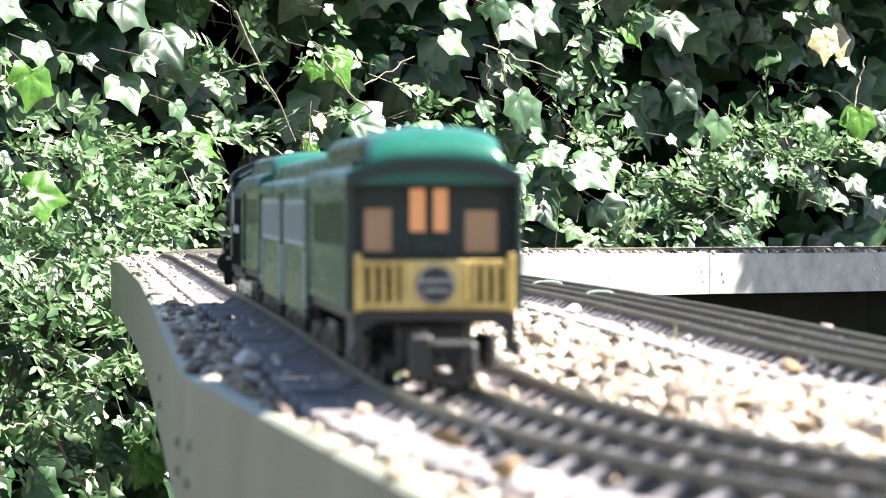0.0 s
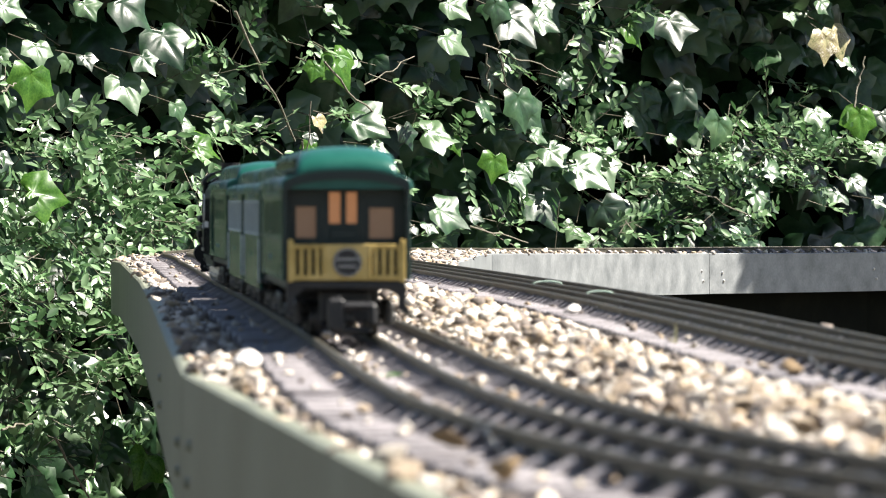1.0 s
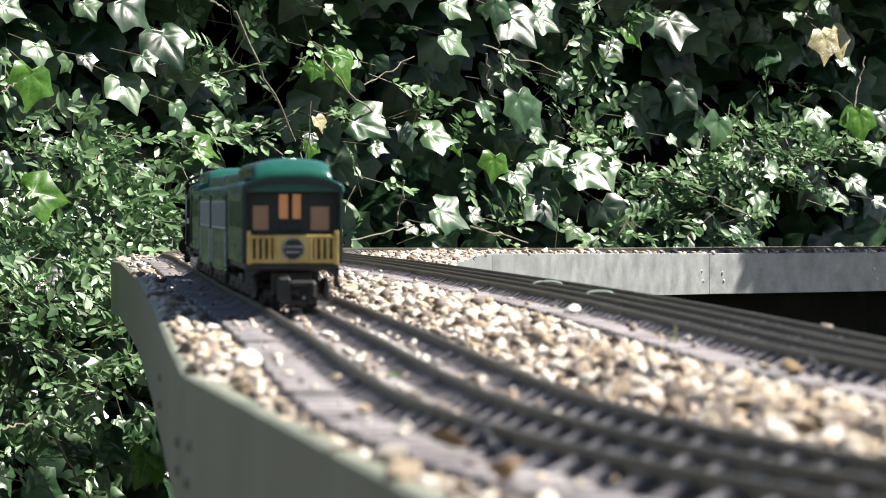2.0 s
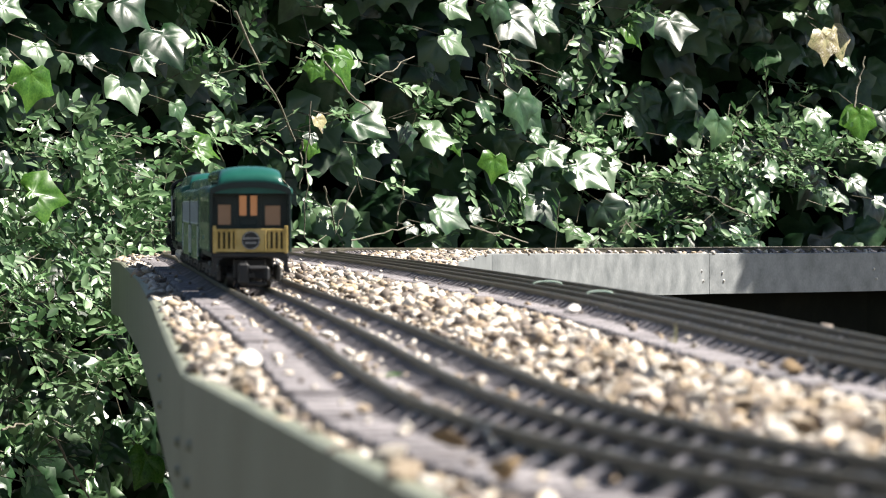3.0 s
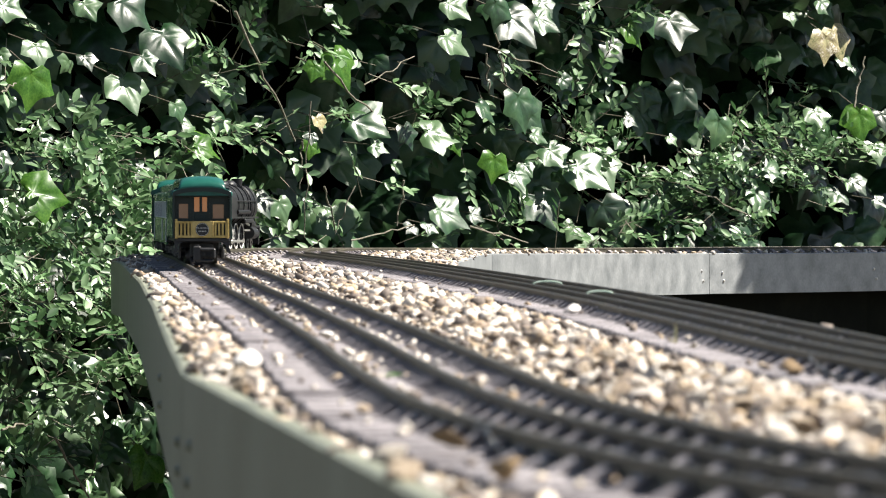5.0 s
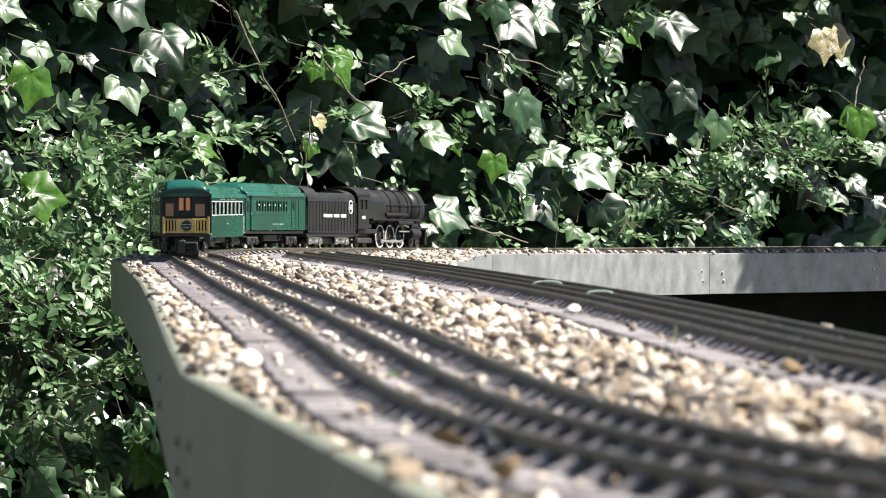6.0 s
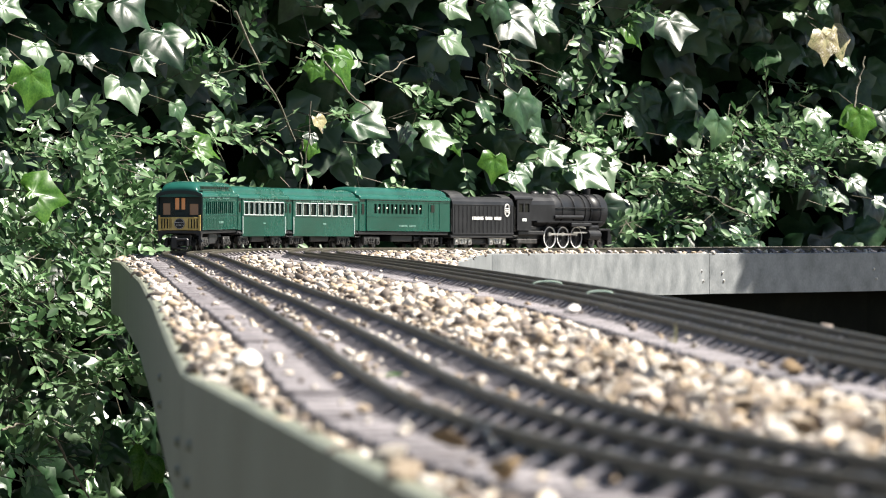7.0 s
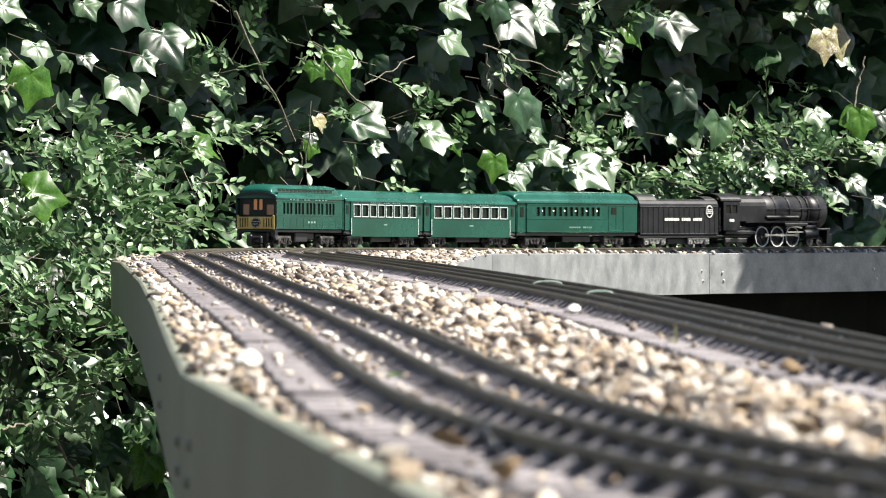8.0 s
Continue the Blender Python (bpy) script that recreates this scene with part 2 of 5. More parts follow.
EDGE_OUT = even(np.concatenate([_edge, _far]), 0.004)
INNER = spline([(0.72, 0.50), (0.40, 1.0), (0.27, 1.40), (0.212, 1.75), (0.165, 2.2), (0.112, 2.97), (0.012, 4.20), (0.035, 5.2), (0.053, 5.55)], 0.02)
FAR_INNER = np.array([(0.053, 5.55), (0.333, 6.24), (0.583, 6.55), (1.40, 7.28)])
TOP = -0.0098          # the board under the stones
RIM = -0.0075          # upper edge of the metal sides
OUTLINE = np.concatenate([offset(EDGE_OUT, 0.002)[::10], FAR_INNER[::-1], INNER[::-1][1:]])


def inside(P):
    x, y = P[:, 0], P[:, 1]
    r = np.zeros(len(P), bool)
    Q = OUTLINE
    for i in range(len(Q)):
        (x1, y1), (x2, y2) = Q[i - 1], Q[i]
        if y1 == y2:
            continue
        c = (y1 > y) != (y2 > y)
        r ^= c & (x < (x2 - x1) * (y - y1) / (y2 - y1) + x1)
    return r


def build_baseboard():
    bm = B()
    # strips across the board, from the outer to the inner edge
    top = [bm.verts.new((p[0], p[1], TOP + ground_z(p[1]))) for p in OUTLINE]
    bot = [bm.verts.new((p[0], p[1], TOP + ground_z(p[1]) - 0.030)) for p in OUTLINE]
    n = len(top)
    for i in range(n):
        bm.faces.new((top[i], bot[i], bot[(i + 1) % n], top[(i + 1) % n]))
    f1, f2 = bm.faces.new(top), bm.faces.new(bot[::-1])
    bmesh.ops.triangulate(bm, faces=[f1, f2])
    bmesh.ops.recalc_face_normals(bm, faces=bm.faces)
    ob = tagged(part("baseboard", bm, M_BOARD), "grit-strewn wooden deck of the raised garden railway", "baseboard", kind="structure")
    posts = B()
    for k, (x, y) in enumerate(((0.55, 0.62), (0.09, 1.9), (-0.03, 3.3), (-0.12, 4.9), (0.22, 6.18), (1.0, 7.3))):
        box(posts, (x, y, -0.335), (0.07, 0.07, 0.585), 0.004)
    part("trestle_legs", posts, M_BARK, ob, "rough wooden legs under the deck")


def sheet_panel(line, mat, parent, flip=1, zdrop=0.05, rivets=True, RIM=RIM, reach=0.03):
    """One folded metal side panel along a plan line; flip gives the outward side."""
    C = np.array(line, float)
    T = np.gradient(C, axis=0)
    T /= np.linalg.norm(T, axis=1)[:, None]
    N = np.stack([T[:, 1], -T[:, 0]], 1) * flip
    bm = B()
    prof = [(0.0, RIM - zdrop), (0.0016, RIM - zdrop), (0.0016, RIM), (0.0, RIM + 0.0009), (-0.0045, RIM + 0.0006), (-0.0045, RIM - 0.0006), (0.0, RIM - 0.0006)]
    rows = []
    for p, n in zip(C, N):
        g = ground_z(p[1])
        rows.append([bm.verts.new((p[0] + n[0] * o, p[1] + n[1] * o, z + g)) for o, z in prof])
    for k in range(len(rows) - 1):
        for i in range(len(prof)):
            j = (i + 1) % len(prof)
            bm.faces.new((rows[k][i], rows[k][j], rows[k + 1][j], rows[k + 1][i]))
    bm.faces.new(rows[0]), bm.faces.new(rows[-1][::-1])
    bmesh.ops.recalc_face_normals(bm, faces=bm.faces)
    ob = part("panel", bm, mat, parent)
    if rivets:
        rv = B()
        for p, t, n, s in ((C[0], T[0], N[0], 1), (C[-1], T[-1], N[-1], -1)):
            for dz, al in ((0.021, reach), (0.0335, reach * 0.8)) if s < 0 else ((0.024, reach * 0.9), (0.034, reach)):
                q = p + t * s * al + n * 0.0016
                z = RIM - dz + ground_z(p[1])
                cyl(rv, (q[0], q[1], z), (q[0] + n[0] * 0.0017, q[1] + n[1] * 0.0017, z), 0.0023, 10, 0.0013)
        part("rivets", rv, M_NICKEL if mat is M_ZINC else mat, ob)
    return ob


def build_sides():
    s1 = thing("outer_fascia", "dull grey-green folded metal side of the deck", "fascia", kind="structure")
    d = np.concatenate([[0], np.cumsum(np.linalg.norm(np.diff(EDGE_OUT, axis=0), axis=1))])
    k0 = int(np.argmin(np.abs(EDGE_OUT[:, 1] - 1.643)))
    marks = [d[k0] + k * 0.62 for k in range(-3, 13)]
    for u0, u1 in zip(marks[:-1], marks[1:]):
        if u0 < 0 or u1 > d[-1]:
            continue
        uu = np.linspace(u0 + 0.0009, u1 - 0.0009, 16)
        sheet_panel(np.stack([np.interp(uu, d, EDGE_OUT[:, i]) for i in (0, 1)], 1), M_DRAB, s1, -1, rivets=min(abs(u0 - d[k0]), abs(u1 - d[k0])) < 0.1, reach=0.045)
    s2 = thing("inner_fascia", "galvanised metal side of the deck facing the opening", "fascia", kind="structure")
    for k in range(0, len(INNER) - 31, 30):
        sheet_panel(INNER[k:k + 31], M_ZINC, s2, RIM=-0.0115 if k < 120 else RIM)
    k = (len(INNER) - 2) // 30 * 30
    sheet_panel(INNER[k:], M_ZINC, s2)
    # near-black boards added to close the far deck's underside; they stand for its shade
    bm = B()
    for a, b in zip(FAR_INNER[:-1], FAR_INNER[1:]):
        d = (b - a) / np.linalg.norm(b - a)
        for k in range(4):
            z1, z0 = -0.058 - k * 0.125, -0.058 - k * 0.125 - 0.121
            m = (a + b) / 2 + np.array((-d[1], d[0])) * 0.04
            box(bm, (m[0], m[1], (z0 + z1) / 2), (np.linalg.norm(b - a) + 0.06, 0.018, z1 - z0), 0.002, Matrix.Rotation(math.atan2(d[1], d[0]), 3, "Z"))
    tagged(part("skirting_boards", bm, M_DECK_SHADE), "near-black boards added for the shade under the far deck", "boards", kind="structure")
    for a, b in zip(FAR_INNER[:-1], FAR_INNER[1:]):
        sheet_panel([a + (b - a) * f for f in np.linspace(0.0015, 0.9985, 12)], M_ZINC, s2)


# ---------------------------------------------------------------- tracks
RAIL_PROFILE = [(-0.0030, -0.0056), (0.0030, -0.0056), (0.0030, -0.0050), (0.0007, -0.0044), (0.0006, -0.0020), (0.0010, -0.0015),
                (0.0010, -0.0003), (0.0007, 0.0), (-0.0007, 0.0), (-0.0010, -0.0003), (-0.0010, -0.0015), (-0.0006, -0.0020), (-0.0007, -0.0044), (-0.0030, -0.0050)]


def rail_mesh(C):
    n, m = len(C), len(RAIL_PROFILE)
    T = np.gradient(C, axis=0)
    T /= np.linalg.norm(T, axis=1)[:, None]
    N = np.stack([T[:, 1], -T[:, 0]], 1)
    g = np.array([ground_z(y) for y in C[:, 1]])
    V = np.zeros((n, m, 3))
    for k, (o, z) in enumerate(RAIL_PROFILE):
        V[:, k, :2] = C + N * o
        V[:, k, 2] = g + z
    F = [(i * m + k, i * m + (k + 1) % m, (i + 1) * m + (k + 1) % m, (i + 1) * m + k) for i in range(n - 1) for k in range(m)]
    F += [tuple(range(m)), tuple((n - 1) * m + k for k in range(m))[::-1]]
    me = bpy.data.meshes.new("rail")
    me.from_pydata(V.reshape(-1, 3).tolist(), [], F)
    me.materials.append(M_RAIL)
    me.update()
    bm = B(); bm.from_mesh(me); bmesh.ops.recalc_face_normals(bm, faces=bm.faces); bm.to_mesh(me); bm.free()
    return me


RAILS = (-0.0118, 0.0118, 0.0345)      # three rails: a narrow and a wide gauge share one
LOOP_RAILS = (-0.0045, 0.0120, 0.0285, 0.0450)      # closer set


def tie_mesh(k, rails):
    bm = B()
    r = random.Random(k)
    w = 0.0135
    x0, x1 = (-0.034 if len(rails) == 3 else -0.026), rails[-1] + 0.0115
    box(bm, ((x0 + x1) / 2, 0, -0.0092), (x1 - x0 + r.uniform(-0.001, 0.001), w, 0.0070), 0.0008)
    for x in rails:
        for s in (-1, 1):
            # a sloping chair that grips the rail's foot
            p = [(x + s * 0.0009, -0.0026), (x + s * 0.0026, -0.0024), (x + s * 0.0038, -0.0034), (x + s * 0.0088, -0.0058), (x + s * 0.0009, -0.0058)]
            a = [bm.verts.new((q[0], -0.0032, q[1])) for q in p]
            b = [bm.verts.new((q[0], 0.0032, q[1])) for q in p]
            for i in range(len(p)):
                j = (i + 1) % len(p)
                bm.faces.new((a[i], a[j], b[j], b[i]))
            bm.faces.new(a[::-1]), bm.faces.new(b)
    bmesh.ops.recalc_face_normals(bm, faces=bm.faces)
    me = bpy.data.meshes.new("tie")
    bm.to_mesh(me)
    bm.free()
    me.materials.append(M_TIE)
    return me


def build_track(name, label, C, rails=RAILS, pitch=0.0285, start=0.0):
    tr = thing(name, label, "railway track", group="garden railway tracks", kind="structure")
    for o in rails:
        ob = new("rail", rail_mesh(offset(C, o)[::3]))
        ob.parent = tr
    meshes = [tie_mesh(k, rails) for k in range(3)]
    r = random.Random(3)
    n = int(((len(C) - 1) * STEP - start) / pitch)
    for k in range(n):
        s = start + k * pitch
        p, t = at_s(C, s), tangent(C, s / STEP)
        ob = new("tie", meshes[k % 3])
        ob.parent = tr
        ob.matrix_basis = pose(p.x, p.y, p.z + r.uniform(-0.0004, 0.0002), 0, r.uniform(-0.4, 0.4), math.degrees(math.atan2(t[1], t[0])) - 90 + r.uniform(-0.8, 0.8))
    return tr


# ---------------------------------------------------------------- loose stones
PHI = (1 + 5 ** 0.5) / 2
ICO_V = np.array([(-1, PHI, 0), (1, PHI, 0), (-1, -PHI, 0), (1, -PHI, 0), (0, -1, PHI), (0, 1, PHI), (0, -1, -PHI), (0, 1, -PHI),
                  (PHI, 0, -1), (PHI, 0, 1), (-PHI, 0, -1), (-PHI, 0, 1)], float) / math.sqrt(1 + PHI ** 2)
ICO_F = np.array([(0, 11, 5), (0, 5, 1), (0, 1, 7), (0, 7, 10), (0, 10, 11), (1, 5, 9), (5, 11, 4), (11, 10, 2), (10, 7, 6), (7, 1, 8),
                  (3, 9, 4), (3, 4, 2), (3, 2, 6), (3, 6, 8), (3, 8, 9), (4, 9, 5), (2, 4, 11), (6, 2, 10), (8, 6, 7), (9, 8, 1)])


def joined(name, V, F, mat, parent=None, smooth=False):
    """One mesh out of arrays of points and faces (faces of one size)."""
    me = bpy.data.meshes.new(name)
    k = F.shape[1]
    me.vertices.add(len(V)); me.vertices.foreach_set("co", V.astype(np.float32).ravel())
    me.loops.add(F.size); me.loops.foreach_set("vertex_index", F.astype(np.int32).ravel())
    me.polygons.add(len(F)); me.polygons.foreach_set("loop_start", np.arange(0, F.size, k, dtype=np.int32))
    me.update(calc_edges=True)
    me.materials.append(mat)
    if smooth:
        me.polygons.foreach_set("use_smooth", np.ones(len(F), dtype=bool))
    ob = new(name, me)
    if parent is not None:
        ob.parent = parent
    return ob


def lying(n, r):
    """Turned any way about the upright, tilted a little."""
    a, b, c = r.uniform(0, 6.283, n), r.normal(0, 0.38, n), r.normal(0, 0.38, n)
    o, l = np.zeros(n), np.ones(n)
    Rz = np.stack([np.stack([np.cos(a), -np.sin(a), o], 1), np.stack([np.sin(a), np.cos(a), o], 1), np.stack([o, o, l], 1)], 1)
    Rx = np.stack([np.stack([l, o, o], 1), np.stack([o, np.cos(b), -np.sin(b)], 1), np.stack([o, np.sin(b), np.cos(b)], 1)], 1)
    Ry = np.stack([np.stack([np.cos(c), o, np.sin(c)], 1), np.stack([o, l, o], 1), np.stack([-np.sin(c), o, np.cos(c)], 1)], 1)
    return np.einsum("nij,njk,nkl->nil", Rz, Rx, Ry)


def near_curve(P, C, reach):
    """Least distance of each point to a curve, in blocks."""
    out = np.full(len(P), 9.0)
    D = C[::6]
    for i in range(0, len(P), 2000):
        q = P[i:i + 2000]
        out[i:i + 2000] = np.sqrt(((q[:, None, :] - D[None]) ** 2).sum(2).min(1))
    return out


def stone_mesh(k):
    r = np.random.default_rng(100 + k)
    bm = B()
    bmesh.ops.create_icosphere(bm, subdivisions=2, radius=1.0)
    s = r.uniform(0.65, 1.15, 3)
    for v in bm.verts:
        v.co = Vector((v.co.x * s[0], v.co.y * s[1], v.co.z * s[2])) * (0.95 + 0.10 * r.random())
    for _ in range(11):      # flat broken faces
        n = Vector(r.normal(size=3)).normalized()
        d = r.uniform(0.34, 0.62)
        for v in bm.verts:
            h = v.co.dot(n)
            if h > d:
                v.co -= n * (h - d)
    me = bpy.data.meshes.new("stone")
    bm.to_mesh(me); bm.free()
    me.materials.append(M_STONE)
    return me


def build_gravel():
    r = np.random.default_rng(11)
    G_MAIN, G_LOOP = offset(MAIN, 0.012), offset(LOOP, 0.0152)
    sets = []
    # (least y, greatest y, number, least size, greatest size)
    for y0, y1, n, a, b in ((0.75, 1.9, 66000, 0.0010, 0.0044), (1.9, 3.4, 60000, 0.0011, 0.0043), (3.4, 7.6, 115000, 0.0013, 0.0044)):
        P = np.stack([r.uniform(-0.40, 1.2, n), r.uniform(y0, y1, n)], 1)
        P = P[inside(P) & (P[:, 0] < 0.11 * P[:, 1] + 0.03)]
        d = np.minimum(near_curve(P, G_MAIN, 0.05), near_curve(P, G_LOOP, 0.05) + 0.0045)
        e = near_curve(P, EDGE_OUT, 0.02)
        size = a + (b - a) * r.random(len(P)) ** 3.0
        size = np.where((d < 0.053) & (size > 0.0024), 0.0018, size)      # the bed lies lower beside the ties
        keep = ((d > 0.0465 + size * 0.7) | (r.random(len(P)) < np.where(d < 0.026, 0.20, 0.03)) & (size < 0.0019) | (r.random(len(P)) < 0.012) & (size < 0.0034)) & (e > 0.0035 + size * 0.8)
        keep &= (P[:, 1] < 5.85) | (r.random(len(P)) < 0.12)      # thin along the far straight
        sets.append((P[keep], size[keep], d[keep]))
    P, S, D = (np.concatenate([s[i] for s in sets]) for i in range(3))
    g = np.array([ground_z(y) for y in P[:, 1]])
    heap = 0.0035 * np.clip((D - 0.045) / 0.03, 0, 1) * r.random(len(P))
    Z = g + np.where(D > 0.043, TOP + S * 0.45 + heap, -0.0058 + S * 0.40)
    # the nearest large stones are pieces of their own, the rest one mass
    want = (P[:, 1] > 0.95) & (P[:, 1] < 1.75) & (S > 0.0030)
    pick = np.flatnonzero(want)
    pick = pick[np.argsort(-S[pick])][:300]
    rest = np.ones(len(P), bool)
    rest[pick] = False
    idx = np.flatnonzero(rest)
    bm = B()
    bmesh.ops.create_icosphere(bm, subdivisions=2, radius=1.0)
    fine_v = np.array([v.co[:] for v in bm.verts])
    fine_f = np.array([[v.index for v in f.verts] for f in bm.faces])
    bm.free()

    def heap_of(ids, v0, f0, cuts):
        """Broken stones: stretched lumps with flat faces hewn off."""
        n, kv = len(ids), len(v0)
        shape = v0[None] * r.uniform(0.92, 1.10, (n, kv, 1)) if kv > 12 else v0[None] * r.uniform(0.55, 1.28, (n, kv, 1))
        for _ in range(cuts):
            q = r.normal(size=(n, 3))
            q /= np.linalg.norm(q, axis=1)[:, None]
            h = np.einsum("nkj,nj->nk", shape, q) - r.uniform(0.34, 0.64, (n, 1))
            shape = shape - np.clip(h, 0, None)[..., None] * q[:, None]
        shape = shape * np.stack([r.uniform(0.9, 1.6, n), r.uniform(0.8, 1.2, n), r.uniform(0.55, 0.95, n)], 1)[:, None] * 1.25
        V = np.einsum("nij,nkj->nki", lying(n, r), shape * S[ids][:, None, None]) + np.stack([P[ids, 0], P[ids, 1], Z[ids]], 1)[:, None]
        return V.reshape(-1, 3), (f0[None] + kv * np.arange(n)[:, None, None]).reshape(-1, 3)
    near = (P[idx, 1] < 2.1) & (S[idx] > 0.0018)
    V1, F1 = heap_of(idx[near], fine_v, fine_f, 10)
    V2, F2 = heap_of(idx[~near], ICO_V, ICO_F, 4)
    bed = joined("gravel", np.concatenate([V1, V2]), np.concatenate([F1, F2 + len(V1)]), M_GRIT)
    tagged(bed, "pale tan and grey crushed stone ballast on the deck", "gravel", kind="stuff")
    meshes = [stone_mesh(k) for k in range(16)]
    for j, i in enumerate(pick):
        ob = new("stone", meshes[j % 16])
        ob.parent = bed
        s = S[i] * 1.25
        ob.matrix_basis = Matrix.LocRotScale((P[i, 0], P[i, 1], Z[i] + 0.0006), Euler((r.normal(0, 0.35), r.normal(0, 0.35), r.uniform(0, 6.28))), (s * 1.25, s, s * 0.75))


# ---------------------------------------------------------------- the hedge behind
HEDGE = spline([(-1.25, 4.75), (-0.62, 5.25), (-0.36, 5.80), (0.05, 6.45), (0.5, 7.02), (1.5, 8.15)], 0.01)


def hedge_at(u):
    """Plan point and outward normal at u metres along the hedge."""
    i = np.clip((np.asarray(u) / 0.01).astype(int), 1, len(HEDGE) - 2)
    t = HEDGE[i + 1] - HEDGE[i - 1]
    t /= np.linalg.norm(t, axis=1)[:, None]
    return HEDGE[i], np.stack([t[:, 1], -t[:, 0]], 1), t


def facing(nn):
    """Leaves turn from the hedge's face towards the open side."""
    f = nn + np.array((0.0, -0.9))
    f /= np.linalg.norm(f, axis=1)[:, None]
    z = np.zeros((len(f), 1))
    return np.concatenate([f, z], 1), np.concatenate([-f[:, 1:], f[:, :1], z], 1)


IVY_HALF = [(0.0, 1.0), (0.13, 0.81), (0.23, 0.66), (0.34, 0.56), (0.49, 0.51), (0.65, 0.42), (0.59, 0.25), (0.54, 0.09), (0.46, -0.09), (0.25, -0.16)]
IVY_RIM = IVY_HALF + [(0.0, 0.0)] + [(-x, y) for x, y in IVY_HALF[:0:-1]]
LANCE = [(0.0, 0.0), (-0.16, 0.22), (-0.235, 0.52), (-0.14, 0.82), (0.0, 1.0), (0.14, 0.82), (0.235, 0.52), (0.16, 0.22)]


def leaf_arrays(shape, pos, axis, normal, size, fold, curl):
    """Many leaves: outline halves folded along the midrib, drooping at the tip."""
    n, k = len(pos), len(shape)
    axis = axis / np.linalg.norm(axis, axis=1)[:, None]
    side = np.cross(axis, normal)
    side /= np.linalg.norm(side, axis=1)[:, None]
    up = np.cross(side, axis)
    sh = np.array(shape)
    V = np.zeros((n, k, 3))
    for j in range(k):
        x, y = sh[j]
        V[:, j] = pos + size[:, None] * (side * x + axis * y + up * (abs(x) * fold - curl * y * y)[:, None])
    half = k // 2
    F = []
    for j in range(1, half):
        F.append((0, j, j + 1))
    for j in range(half, k - 1):
        F.append((0, j, j + 1))
    F = np.array(F)
    return V, (F[None] + k * np.arange(n)[:, None, None])


def ivy_arrays(pos, axis, normal, size, fold, curl, r):
    """Many ivy leaves: shallow lobes, sunken veins with swollen fields between, a wavy rim."""
    n, m = len(pos), len(IVY_RIM)
    axis = axis / np.linalg.norm(axis, axis=1)[:, None]
    side = np.cross(axis, normal)
    side /= np.linalg.norm(side, axis=1)[:, None]
    up = np.cross(side, axis)
    pts = []
    for ring_no, f in enumerate((1.0, 0.70, 0.36)):
        for j, (x, y) in enumerate(IVY_RIM):
            vein = j in (0, 5, 15, 9, 11)
            h = (0.0, 0.012 if vein else 0.055, 0.012 if vein else 0.05)[ring_no]
            pts.append((x * f, 0.10 + (y - 0.10) * f, h))
    pts.append((0.0, 0.10, 0.0))
    V = np.zeros((n, len(pts), 3))
    twist, wave = r.normal(0, 0.16, n), r.uniform(0, 6.28, n)
    skew = r.normal(0, 0.10, n)
    for j, (x, y, h) in enumerate(pts):
        rim = 0.035 * np.sin(wave + j * 1.3) if j < m else 0.0
        hh = h + abs(x) * fold * 0.7 - curl * (0.7 * y * y + 0.5 * x * x) + twist * x * y + rim
        xx = x * (1 + skew * np.sign(x)) + skew * y * 0.5
        V[:, j] = pos + size[:, None] * (side * xx[:, None] + axis * y + up * hh[:, None])
    F = []
    for q in (0, m):
        for j in range(m):
            a, b = q + j, q + (j + 1) % m
            F += [(a, b, b + m), (a, b + m, a + m)]
    for j in range(m):
        F.append((2 * m + j, 2 * m + (j + 1) % m, 3 * m))
    F = np.array(F)
    return V, (F[None] + len(pts) * np.arange(n)[:, None, None])


def stem(bm, a, b, r0, r1, sag=0.02, n=8, seed=0):
    r = random.Random(seed)
    a, b = Vector(a), Vector(b)
    last = a
    for k in range(1, n + 1):
        t = k / n
        p = a.lerp(b, t) + Vector((r.uniform(-1, 1), r.uniform(-1, 1), r.uniform(-1, 1))) * sag * math.sin(math.pi * t) * 0.35
        cyl(bm, last, p, r0 + (r1 - r0) * (t - 1 / n), 6, r0 + (r1 - r0) * t)
        last = p


VOIDS = [(1.62, 0.09, 0.06), (1.76, 0.09, 0.06), (1.70, 0.05, 0.07), (1.82, 0.06, 0.08), (1.90, 0.045, 0.06), (1.66, 0.10, 0.05), (2.45, 0.20, 0.06), (2.55, 0.16, 0.08), (2.62, 0.22, 0.06), (2.82, 0.04, 0.07), (2.70, 0.25, 0.05),
         (1.42, 0.14, 0.06), (1.30, 0.15, 0.04), (1.95, 0.25, 0.05), (2.05, 0.22, 0.05), (1.86, 0.27, 0.06), (1.85, 0.20, 0.04), (1.24, -0.20, 0.05), (1.05, -0.12, 0.04)]      # along, height, radius of the dark hollows


